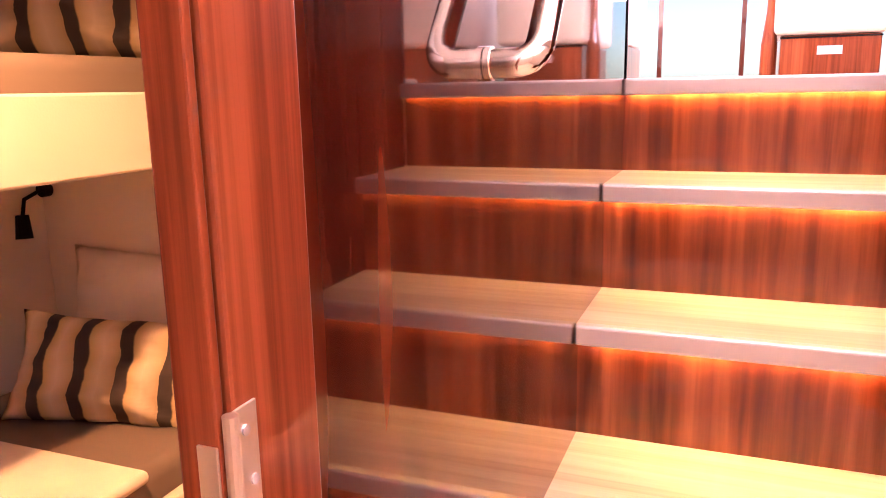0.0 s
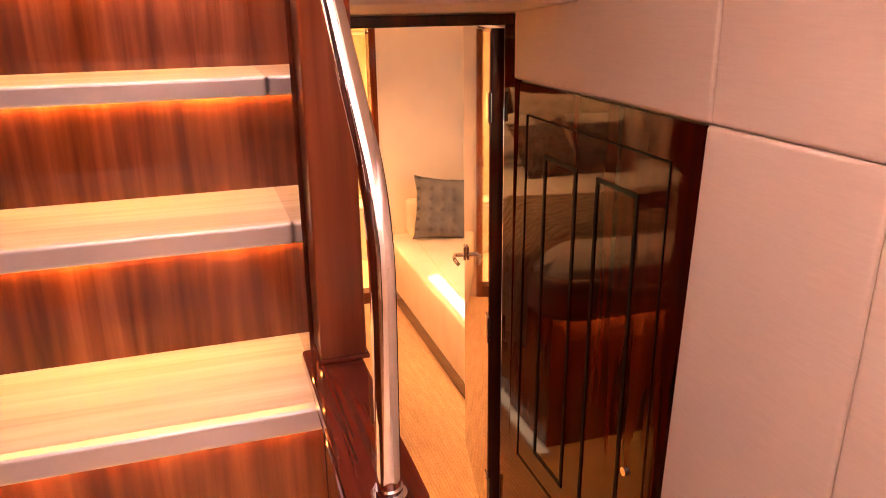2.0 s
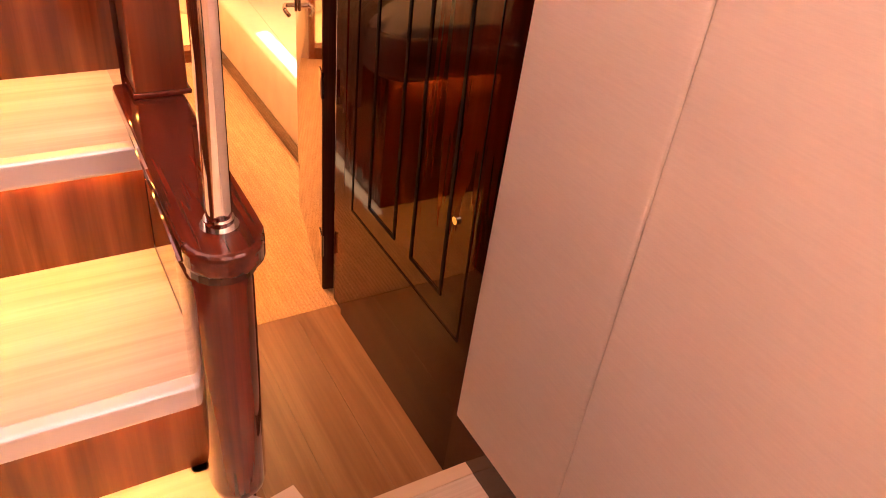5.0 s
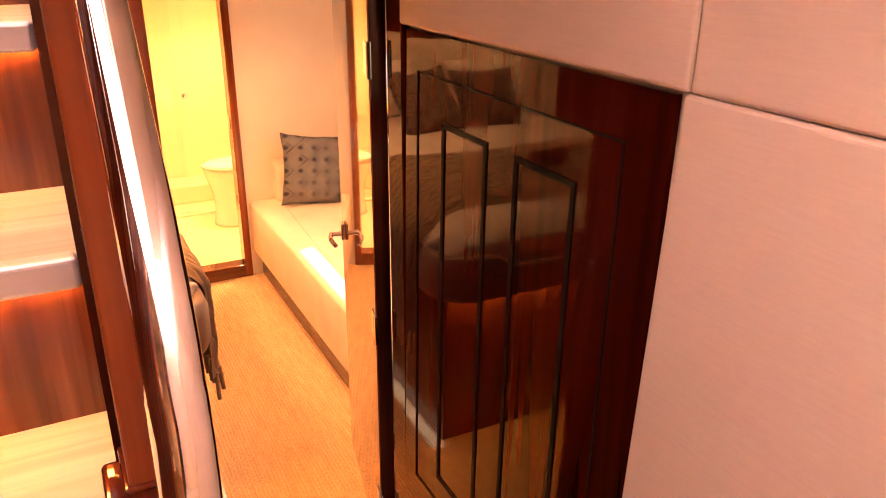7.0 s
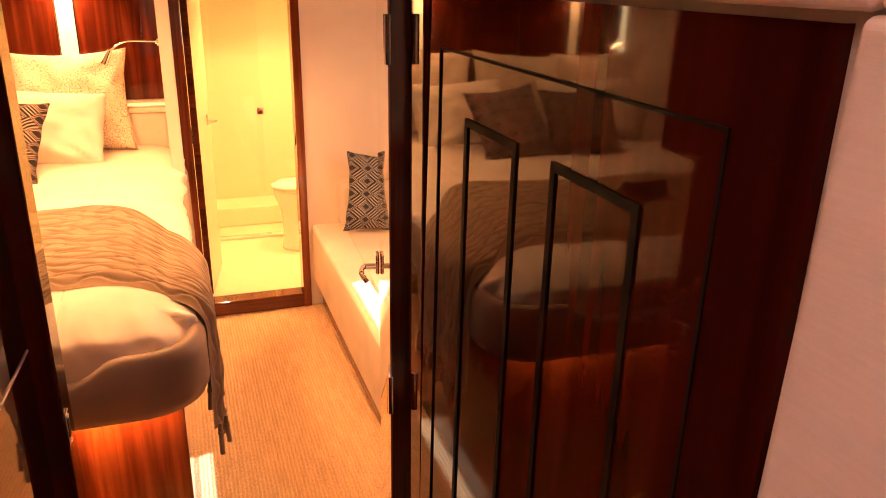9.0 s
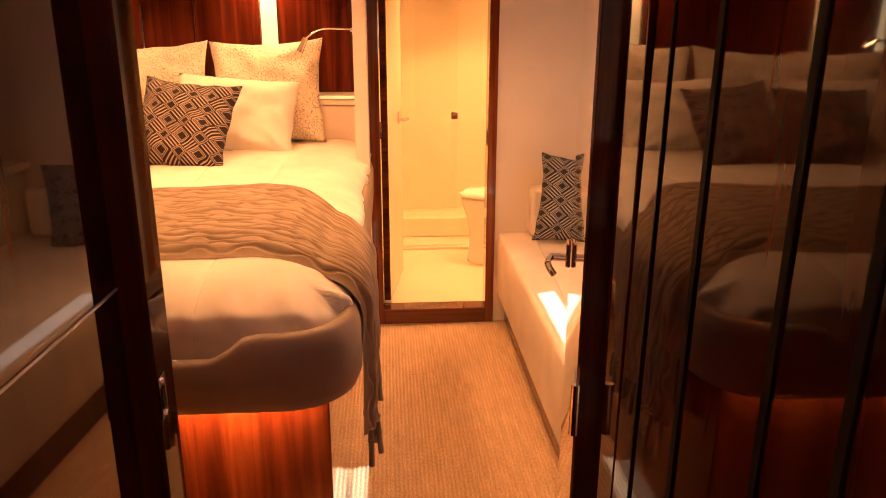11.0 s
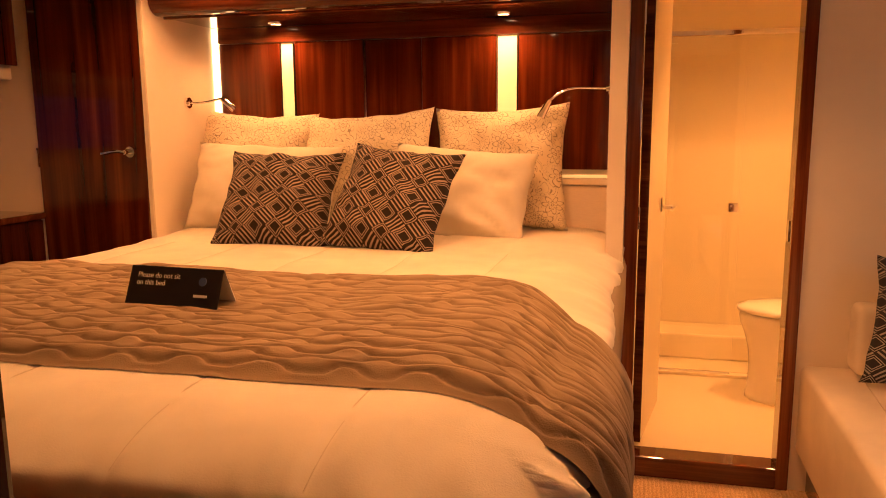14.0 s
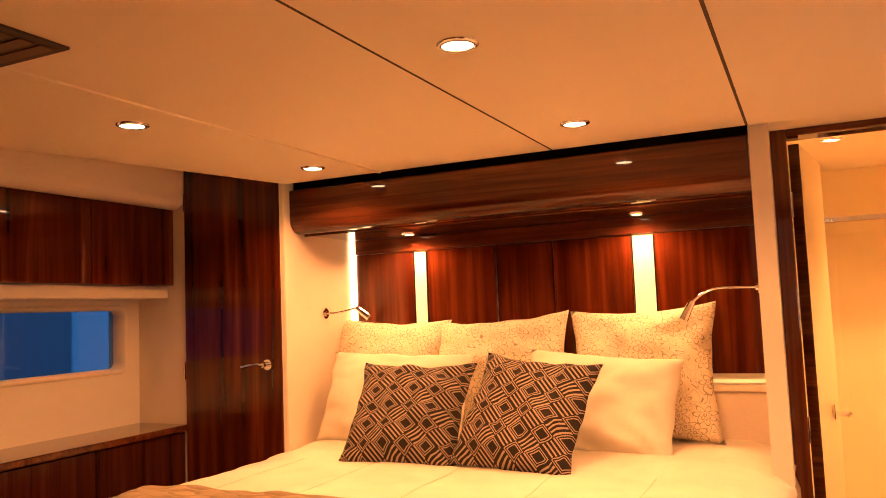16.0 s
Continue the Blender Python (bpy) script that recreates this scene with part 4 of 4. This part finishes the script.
cushion("throw_pillow", "dark brown throw pillow with a woven fret pattern", 0.45, 0.44, 0.17, M_fret, pose(-0.31, 4.30, 0.978, -34, 5, -10), "fret pillows", 7)

# folded card on the bed
card = thing("table_sign", "folded black card sign asking guests not to sit on the bed", "sign", at=pose(-0.425, 3.315, 1.030, 0, 0, -4))
M_card = mat("black_card", (0.012, 0.012, 0.016), 0.4)
M_ink = mat("white_print", (0.75, 0.75, 0.75), 0.6)
bm = bmesh.new()
prism(bm, [(-0.035, 0.0), (0.0, 0.082), (0.002, 0.080), (-0.032, 0.0)], -0.122, 0.122, 0)
front = part("front_leaf", bm, M_card, card)
bm = bmesh.new()
prism(bm, [(0.040, 0.0), (0.003, 0.080), (0.0015, 0.082), (0.043, 0.0)], -0.122, 0.122, 0)
part("back_leaf", bm, mat("white_card", (0.7, 0.68, 0.64), 0.5), card, "white inside of the card")


def text(body, size, m, material, parent, name="lettering"):
    c = bpy.data.curves.new("txt", 'FONT')
    c.body, c.size, c.extrude = body, size, 0.0003
    o = bpy.data.objects.new("txt", c)
    scene.collection.objects.link(o)
    me = bpy.data.meshes.new_from_object(o.evaluated_get(bpy.context.evaluated_depsgraph_get()))
    bpy.data.objects.remove(o)
    me.materials.append(material)
    t = new(name, me)
    t.parent, t.matrix_basis = parent, m
    return t


text("Please do not sit\non this bed", 0.017, pose(-0.100, -0.0120, 0.058, 66.8, 0, 0), M_ink, front)
bm = bmesh.new()
cyl(bm, (0, 0, 0), 0.010, 0.001, n=20)
bmesh.ops.transform(bm, matrix=pose(0.075, -0.0135, 0.055, 66.8, 0, 0), verts=bm.verts)
part("emblem", bm, mat("blue_print", (0.05, 0.09, 0.22), 0.5), front)
bm = bmesh.new()
cuboid(bm, 0.058, 0.093, -0.0005, 0.0005, -0.003, 0.003, m=Matrix.Translation((0, -0.0275, 0.025)) @ pose(0, 0, 0, -23.2, 0, 0))
part("print_bar", bm, M_ink, front)

# ---- headboard wall ----
hb = thing("headboard", "gloss walnut panelled headboard with lit glass strips", "headboard")
for x0, x1, y in ((-1.325, -1.018, 5.098), (-0.945, -0.617, 5.098), (-0.612, -0.352, 5.112), (-0.347, -0.018, 5.098), (0.077, 0.472, 5.098)):
    box("wood_panel", x0, x1, y, 5.119, 1.235, 1.80, M_figured, hb, 0.003)
box("top_rail", -1.325, 0.472, 5.09, 5.119, 1.801, 1.87, M_walnut_x, hb, 0.003)
for x0, x1 in ((-1.014, -0.955), (-0.012, 0.070)):
    box("light_panel", x0, x1, 5.106, 5.119, 1.235, 1.795, M_panel_light, hb, label="glowing frosted glass strip")
    for a, b in ((x0 - 0.003, x0 - 0.0005), (x1 + 0.0005, x1 + 0.006)):
        box("light_edge", a, b, 5.1, 5.119, 1.235, 1.795, M_black, hb)
M_side = mat("side_light_glow", (1, 0.9, 0.7), 0.5, emit=(1.0, 0.70, 0.32), power=4.5)
box("side_light", -1.344, -1.332, 5.07, 5.119, 1.2, 1.868, M_side, hb, label="bright strip light in the corner")
box("ledge", -1.344, 0.474, 5.02, 5.119, 1.175, 1.2, M_white, hb, 0.004, "cream ledge above the padded headboard")
box("ledge_light", 0.25, 0.47, 5.10, 5.115, 1.2005, 1.212, M_panel_light, hb)
bm = bmesh.new()
for k in range(3):
    cuboid(bm, -1.344 + k * 0.606, -1.344 + (k + 1) * 0.606 - 0.004, 5.035, 5.119, 0.85, 1.174, 0.012, 3)
part("padding", bm, M_linen, hb, "cream padded lower headboard")
canopy = thing("canopy_shelf", "gloss walnut box canopy over the bed head with downlights", "shelf")
bm = bmesh.new()
prof = [(4.605, 2.055), (4.60, 2.05)] + [(4.66 - 0.06 * math.cos(a), 1.93 - 0.06 * math.sin(a)) for a in [math.pi / 2 * k / 8 for k in range(9)]] + [(4.72, 1.87), (4.72, 2.055)]
prism(bm, prof, -1.343, 0.473, 0)
part("fascia", bm, M_walnut_x, canopy)
box("underside", -1.343, 0.473, 4.7205, 5.118, 1.871, 1.89, M_walnut_x, canopy, 0.001)
box("edge_bead", -1.343, 0.473, 4.700, 4.719, 1.864, 1.8695, M_walnut, canopy, 0.002, "slim walnut bead")
box("top_board", -1.343, 0.473, 4.7205, 5.118, 2.03, 2.055, M_walnut_dark, canopy)
# solid black filler: the shade above the canopy is put in as colour
struct("trim_canopy_gap", -1.343, 0.473, 4.63, 5.118, 2.056, 2.19, M_black, "black filler standing in for the shade above the canopy", "trim")


def spot(x, y, z, r=0.034, watts=16, deg=130, group="ceiling downlights"):
    o = thing("downlight", "small round chrome downlight glowing warm", "light", group, at=pose(x, y, z))
    bm = bmesh.new()
    k = 28
    prof = [(r, 0.002), (r * 1.02, -0.006), (r * 1.32, -0.004), (r * 1.36, 0.002)]
    rr = [[bm.verts.new((q * math.cos(a), q * math.sin(a), h)) for a in [2 * math.pi * i / k for i in range(k)]] for q, h in prof]
    for A, B in zip(rr, rr[1:]):
        for i in range(k):
            bm.faces.new((A[i], A[(i + 1) % k], B[(i + 1) % k], B[i]))
    part("ring", bm, M_chrome, o, "chrome ring", smooth=True)
    bm = bmesh.new()
    cyl(bm, (0, 0, -0.001), r, 0.003)
    part("lens", bm, M_bulb, o, "glowing lens")
    downlight(x, y, z - 0.012, watts, deg=deg)


# unseen downlight added to brighten the aisle carpet and settee
spot(0.85, 3.45, 2.08, watts=48, deg=150)
for x, y in ((-1.05, 4.35), (0.0, 4.23), (-0.03, 3.40), (-1.09, 3.52)):
    spot(x, y, 2.08, watts=29, deg=150)
# weak unseen downlight added to lift the duvet's foot
spot(-0.05, 2.56, 2.08, watts=5, deg=150)
spot(-0.984, 5.0, 1.871, 0.026, 15, 165, "canopy downlights")
spot(0.032, 4.99, 1.871, 0.026, 14, 165, "canopy downlights")
spot(0.767, 5.66, 2.198, watts=42, group="bathroom downlights")
spot(1.45, 5.55, 2.198, watts=88, group="bathroom downlights")


def reading_lamp(base_at, normal, mid, tip, drop):
    o = thing("reading_lamp", "small chrome reading lamp on a bent arm", "lamp", "reading lamps")
    bm = bmesh.new()
    cyl(bm, Vector(base_at) + Vector(normal) * 0.006, 0.024, 0.012, normal, 20)
    cyl(bm, Vector(base_at) + Vector(normal) * 0.015, 0.013, 0.012, normal, 16)
    part("wall_plate", bm, M_chrome, o, smooth=False)
    bm = bmesh.new()
    a = Vector(base_at) + Vector(normal) * 0.02
    pts = [a] + bend(a, mid, tip, 0.05) + [Vector(tip)]
    tube(bm, pts, 0.005, 10)
    part("arm", bm, M_chrome, o, smooth=True)
    bm = bmesh.new()
    d = Vector(drop).normalized()
    cyl(bm, Vector(tip) + d * 0.035, 0.012, 0.075, d, 18, 0.017)
    part("head", bm, M_chrome, o)


reading_lamp((-1.345, 4.84, 1.528), (1, 0, 0), (-1.29, 4.86, 1.525), (-1.24, 4.95, 1.55), (0.5, 0.3, -0.5))
reading_lamp((0.475, 4.86, 1.56), (-1, 0, 0), (0.30, 4.86, 1.565), (0.235, 4.86, 1.515), (-0.5, -0.2, -1))

# ---- cabin port side ----
closet = thing("closet_door", "tall figured walnut closet door, closed", "door")
box("leaf", -1.885, -1.368, 4.553, 4.60, 0.03, 2.2, M_figured, closet, 0.003)
box("edge_trim", -1.366, -1.348, 4.557, 4.559, 0.0, 2.2, M_white, closet)
bm = bmesh.new()
cyl(bm, (-1.43, 4.545, 1.325), 0.022, 0.014, (0, 1, 0), 20)
cyl(bm, (-1.43, 4.525, 1.325), 0.009, 0.04, (0, 1, 0), 14)
hnd = part("handle", bm, M_chrome, closet, "chrome lever handle")
bm = bmesh.new()
p = [(-1.43, 4.508, 1.325), (-1.47, 4.503, 1.330), (-1.52, 4.508, 1.320), (-1.545, 4.515, 1.318)]
tube(bm, [p[0]] + bend(p[0], p[1], p[2], 0.02) + bend(p[1], p[2], p[3], 0.015) + [p[3]], 0.007, 10)
part("lever", bm, M_chrome, hnd, smooth=True)
for z in (0.4, 1.30, 2.05):
    box("hinge", -1.8895, -1.884, 4.546, 4.553, z - 0.04, z + 0.04, M_chrome, closet)

cab = thing("side_cabinet", "low walnut cabinet along the hull with a wooden top", "cabinet")
box("top", -2.168, -1.875, 2.203, 4.557, 1.04, 1.068, M_walnut_x, cab, 0.006)
for k in range(5):
    y0 = 2.205 + k * 0.47
    box("door", -1.905, -1.89, y0, y0 + 0.465, 0.08, 1.036, M_walnut_dark, cab, 0.003)
box("body", -2.168, -1.907, 2.203, 4.557, 0.0, 1.038, M_walnut_dark, cab)
up = thing("wall_cabinet", "row of gloss walnut wall cabinets under the deckhead", "cabinet")
box("body", -2.168, -1.958, 2.203, 4.545, 1.682, 2.02, M_walnut_dark, up)
for k in range(5):
    y1 = 4.545 - k * 0.44
    box("door", -1.957, -1.94, y1 - 0.436, y1, 1.68, 2.02, M_figured, up, 0.004)
struct("trim_shelf_port", -2.169, -1.985, 2.203, 4.556, 1.625, 1.679, M_white, "cream ledge under the wall cabinets", "trim", 0.006)
bm = bmesh.new()
prof = [(-2.169, 2.021)] + [(-1.93 + 0.05 * math.cos(a), 2.071 + 0.05 * math.sin(a)) for a in [-math.pi / 2 + math.pi / 2 * k / 6 for k in range(7)]] + [(-1.88, 2.19), (-2.169, 2.19)]
prism(bm, [(p[0], p[1]) for p in prof], 2.203, 4.545, 1)
tagged(finish("trim_cove_port", bm, M_linen), "cream padded cove above the wall cabinets", "trim", kind="structure")
wp = tagged(new("window_1"), "long hull window with blue water behind tinted glass", "window", kind="structure")
bm = bmesh.new()
cuboid(bm, -2.235, -2.229, 3.532, 4.473, 1.31, 1.588)
M_tint = mat("blue_tinted_glass", (0.25, 0.5, 0.75), 0.0)
M_tint.node_tree.nodes["Principled BSDF"].inputs["Transmission Weight"].default_value = 1.0
gl = part("pane", bm, M_tint, wp, "blue tinted pane")
gl.visible_shadow = False
def rounded(y0, y1, z0, z1, r, n=6):
    q = []
    for cy, cz, a0 in ((y1 - r, z1 - r, 0), (y0 + r, z1 - r, 90), (y0 + r, z0 + r, 180), (y1 - r, z0 + r, 270)):
        q += [(cy + r * math.cos(radians(a0 + 90 * k / n)), cz + r * math.sin(radians(a0 + 90 * k / n))) for k in range(n + 1)]
    return q


bm = bmesh.new()
loops = [[bm.verts.new((x, a, b)) for a, b in rounded(3.52 + g, 4.485 - g, 1.298 + g, 1.60 - g, r)] for x, g, r in ((-2.225, 0.022, 0.028), (-2.165, 0.016, 0.032), (-2.161, 0.012, 0.034), (-2.161, 0.0, 0.04), (-2.169, -0.002, 0.042))]
for A, B in zip(loops, loops[1:]):
    for k in range(len(A)):
        bm.faces.new((A[k], A[(k + 1) % len(A)], B[(k + 1) % len(A)], B[k]))
part("window_frame", bm, M_white, wp, "cream moulded frame with rounded corners", smooth=True)
# blue emission stands in for daylight on the water
M_water = mat("harbour_water_glow", (0.02, 0.08, 0.16), 0.3, emit=(0.02, 0.13, 0.30), power=0.21)
tagged(box("backdrop_water", -5.02, -5.0, -2.0, 12.0, -1.0, 2.05, M_water), "plain blue backdrop of harbour water, glowing as if daylit", "backdrop", kind="structure")

# ceiling seams and grille
def seam(x0, x1, w, z, material, label, bevel=0.0):
    """A strip along a joint of the ceiling panels, from x0 at the door to x1 at the bed head."""
    bm = bmesh.new()
    prism(bm, [(x0 - w, 2.2), (x0 + w, 2.2), (x1 + w, 4.575), (x1 - w, 4.575)], z, 2.0805)
    tagged(finish("trim_ceiling_seam", bm, material), label, "trim", kind="structure")


seam(-0.947, -0.887, 0.007, 2.0745, M_ceiling, "narrow cream ridge between ceiling panels")
seam(-0.234, -0.177, 0.0025, 2.0785, M_seam, "thin dark seam between ceiling panels")
seam(0.4425, 0.4745, 0.004, 2.0785, M_seam, "thin dark seam between ceiling panels")
M_vent = mat("brown_vent_paint", (0.13, 0.07, 0.035), 0.7)
vent = thing("ceiling_vent", "brown ceiling vent grille in a thin frame", "vent")
box("frame", -1.5, -0.71, 2.45, 3.005, 2.074, 2.0798, M_seam, vent)
for k in range(12):
    box("slat", -1.48, -0.73, 2.47 + k * 0.044, 2.50 + k * 0.044, 2.0705, 2.0735, M_vent, vent)

# ---- settee ----
sofa = thing("settee", "cream upholstered settee on a walnut base along the hull", "sofa")
box("base", 1.255, 2.16, 2.16, 4.865, 0.0, 0.165, M_walnut_dark, sofa, 0.003, "dark walnut base")
bm = bmesh.new()
cuboid(bm, 1.205, 2.16, 2.16, 4.866, 0.166, 0.515, 0.024, 4)
part("seat", bm, M_settee, sofa, smooth=True)
bm = bmesh.new()
tube(bm, [(1.387, 4.73, 0.5148), (1.316, 3.4, 0.5148), (1.252, 2.2, 0.5148)], 0.0022, 8)
part("seat_seam", bm, M_piping, sofa, "stitched seam along the seat", smooth=True)
bm = bmesh.new()
cuboid(bm, 1.36, 2.0, 4.74, 4.866, 0.516, 0.775, 0.03, 4)
part("end_bolster", bm, M_settee, sofa, smooth=True)
cushion("settee_pillow", "navy and cream fret pattern pillow leaning on the settee end", 0.47, 0.45, 0.16, M_fret_blue, pose(1.575, 4.60, 0.510, -17, 7, -4), "", 9)
cushion("settee_pillow", "navy and cream fret pattern pillow leaning on the hull side", 0.45, 0.45, 0.16, M_fret_blue, pose(1.80, 3.62, 0.516, -17, 0, -80), "", 10)
# ---- bunk cabin beside the landing ----
jf = tagged(new("door_frame_bunk"), "red-brown mahogany door frame of the bunk cabin", "door frame", kind="structure")
box("jamb", LX - 0.021, LX + 0.012, 0.046, 0.0545, 1.0, 2.95, M_mahogany, jf, 0.002)
box("jamb_face", LX + 0.0005, LX + 0.014, 0.059, 0.165, 1.0, 3.0, M_mahogany, jf, 0.004)
box("jamb", LX - 0.021, LX + 0.012, -0.745, -0.721, 1.0, 2.95, M_mahogany, jf, 0.003)
box("head", LX - 0.021, LX + 0.012, -0.72, 0.045, 2.925, 2.949, M_mahogany, jf, 0.003)
for z in (1.95, 2.75):
    bm = bmesh.new()
    cyl(bm, (LX + 0.018, 0.052, z), 0.0055, 0.11, n=12)
    cuboid(bm, LX + 0.0142, LX + 0.0165, 0.058, 0.082, z - 0.055, z + 0.055, 0.0008)
    cuboid(bm, LX - 0.004, LX + 0.012, 0.0435, 0.0458, z - 0.05, z + 0.035, 0.0008)
    hg = part("hinge", bm, M_nickel, jf, "satin nickel butt hinge")
    for y, dz in ((0.068, 0.038), (0.074, 0.0), (0.068, -0.038)):
        bm = bmesh.new()
        cyl(bm, (LX + (0.0170 if y > 0.06 else 0.0150), y, z + dz), 0.004, 0.002, (1, 0, 0), 10)
        part("screw", bm, M_nose, hg)


def bunk(name, z, label):
    o = thing(name, label, "bunk bed", "bunk beds")
    box("fascia", -1.42, -1.385, -0.9, 1.395, z - 0.165, z, M_white, o, 0.006)
    box("board", -2.195, -1.421, -0.9, 1.395, z - 0.12, z - 0.09, M_white, o)
    bm = bmesh.new()
    cuboid(bm, -2.19, -1.43, -0.88, 1.39, z - 0.089, z + 0.075, 0.035, 4)
    part("mattress", bm, M_grey, o, "grey-brown covered mattress", smooth=True)
    return o


bunk("upper_bunk", 2.212, "upper bunk with a cream fascia and grey mattress")
bunk("lower_bunk", 1.285, "lower bunk with a grey-brown mattress and pillows")
cushion("bunk_pillow", "cream and dark striped bunk pillow", 0.56, 0.30, 0.15, M_striped, pose(-1.72, 1.08, 1.355, -28, 4, 18), "striped pillows", 11)
cushion("bunk_pillow", "cream and dark striped bunk pillow", 0.56, 0.34, 0.15, M_striped, pose(-1.72, 1.08, 2.282, -18, 0, 18), "striped pillows", 12)
cushion("bunk_white_pillow", "plain cream bunk pillow behind the striped one", 0.66, 0.44, 0.16, M_pillow, pose(-1.70, 1.27, 1.355, -18, 0, 8), "plain bunk pillows", 13)
cushion("bunk_white_pillow", "plain cream bunk pillow on the upper bunk", 0.60, 0.40, 0.16, M_pillow, pose(-1.66, 1.28, 2.282, -14, 0, 8), "plain bunk pillows", 14)
bm = bmesh.new()
cuboid(bm, -2.1, -1.395, -0.85, 0.90, 1.352, 1.385, 0.015, 3)
tagged(finish("bunk_blanket", bm, M_duvet, smooth=True), "cream folded blanket at the foot of the bunk", "blanket")
rl = thing("bunk_lamp", "small black reading lamp under the upper bunk", "lamp")
bm = bmesh.new()
cyl(bm, (-2.17, 1.385, 1.93), 0.022, 0.025, (0, 1, 0), 16)
tube(bm, [(-2.17, 1.37, 1.93), (-2.17, 1.31, 1.91), (-2.15, 1.28, 1.86)], 0.006, 8)
part("arm", bm, M_black, rl)
bm = bmesh.new()
cyl(bm, (-2.145, 1.275, 1.835), 0.018, 0.07, (0.1, -0.1, -1), 14, 0.024)
part("head", bm, M_black, rl)
spot(-0.95, 0.25, 2.985, watts=80, group="bunk cabin downlights")

# chrome grab rail on the stair wall
gr = thing("grab_rail", "polished chrome grab rail bent into the walnut stair wall", "handrail")
bm = bmesh.new()
p = [(LX + 0.002, 0.635, 2.236), (LX + 0.068, 0.630, 2.236), (LX + 0.068, 0.80, 2.45), (LX + 0.068, 1.5, 3.05)]
tube(bm, [Vector(p[0])] + bend(p[0], p[1], p[2], 0.035, 10) + [Vector(p[2]), Vector(p[3])], 0.019, 18)
part("tube", bm, M_chrome, gr, smooth=True)
bm = bmesh.new()
cyl(bm, (LX + 0.005, 0.635, 2.236), 0.022, 0.008, (1, 0, 0), 24)
part("flange", bm, M_chrome, gr, smooth=False)

# ---- salon things seen over the top step ----
def locker(name, x0, x1, y0, y1, h, top, label):
    o = thing(name, label, "cabinet", "salon lockers")
    box("base", x0, x1, y0, y1, 2.223, 2.223 + h, M_mahogany, o, 0.006)
    box("seat", x0 - 0.03, x1 + 0.03, y0 - 0.03, y1, 2.227 + h, 2.227 + h + top, M_settee, o, 0.03, seg=4)
    box("plinth_line", x0 - 0.002, x1 + 0.002, y0 - 0.003, y0 - 0.0005, 2.223 + h - 0.012, 2.223 + h - 0.004, M_black, o)
    box("label_plate", (x0 + x1) / 2 - 0.05, (x0 + x1) / 2 + 0.05, y0 - 0.004, y0 - 0.0005, 2.223 + h * 0.55, 2.223 + h * 0.75, M_nose, o)


locker("salon_bench", -0.07, 0.33, 3.5, 4.2, 0.185, 0.5, "cream upholstered seat on a mahogany base")
locker("salon_bench", -1.9, -0.78, 3.45, 4.3, 0.185, 0.5, "cream upholstered seat on a mahogany base")
locker("salon_bench", 0.55, 1.9, 3.3, 4.1, 0.185, 0.5, "cream upholstered seat on a mahogany base")
sp = thing("salon_table_leg", "turned mahogany table pedestal in the salon", "table")
bm = bmesh.new()
cyl(bm, (-0.115, 3.55, 2.30), 0.035, 0.15, n=20)
cyl(bm, (-0.115, 3.55, 2.45), 0.035, 0.15, n=20, r2=0.018)
cyl(bm, (-0.115, 3.55, 2.75), 0.018, 0.45, n=16)
part("stem", bm, M_mahogany, sp)
box("top", -0.5, 0.2, 3.3, 3.85, 2.975, 3.0, M_mahogany, sp, 0.006)
wf = tagged(new("window_2"), "wide salon window with slim dark mullions", "window", kind="structure")
for x in (-1.4, -0.95, -0.25, 0.45, 1.2):
    box("mullion", x - 0.02, x + 0.02, 7.05, 7.099, 2.23, 4.0, M_walnut_dark, wf)
struct("trim_wall_edge_port", LX - 0.021, LX + 0.003, 1.861, 1.875, 2.223, 3.05, M_black, "black edge trim at the end of the stair wall", "trim")
struct("trim_wall_edge_starboard", RX - 0.003, 0.191, 1.861, 1.875, 2.223, 4.0, M_black, "black edge trim at the end of the stair wall", "trim")
# corridor port wall: thin joint line and lower panel
bm = bmesh.new()
prism(bm, [(PX0 + 0.0003, 1.0712), (PX0 + 0.002, 1.0712), (PX1 + 0.002, 2.029), (PX1 + 0.0003, 2.029)], 1.246, 1.250)
tagged(finish("trim_corridor_joint", bm, M_nose), "thin pale joint between two walnut panels", "trim", kind="structure")
# ledge along the hull behind the settee, and a vase with yellow flowers on it
struct("trim_hull_ledge", 2.0, 2.169, 2.16, 4.866, 0.86, 0.9, M_white, "cream ledge along the hull above the settee", "trim", 0.008)
struct("trim_hull_panel", 2.05, 2.169, 2.16, 4.866, 0.5155, 0.8595, M_white, "cream panel below the hull ledge", "trim")
vs = thing("flower_vase", "small dark vase with yellow flowers on the hull ledge", "vase", at=pose(2.085, 4.55, 0.901))
bm = bmesh.new()
cyl(bm, (0, 0, 0.075), 0.035, 0.15, n=20, r2=0.05)
part("vase", bm, M_black, vs)
M_petal = mat("yellow_petal", (0.75, 0.6, 0.05), 0.7)
for k in range(9):
    bm = bmesh.new()
    bmesh.ops.create_icosphere(bm, subdivisions=2, radius=0.024, matrix=Matrix.Translation((0.045 * math.cos(k * 2.4), 0.045 * math.sin(k * 2.4), 0.19 + 0.012 * (k % 3))))
    for v in bm.verts:
        v.co += Vector((noise.noise(v.co * 90), noise.noise(v.co * 90 + Vector((5, 0, 0))), noise.noise(v.co * 90 + Vector((0, 7, 0))))) * 0.008
    part("flower", bm, M_petal, vs, "yellow flower")
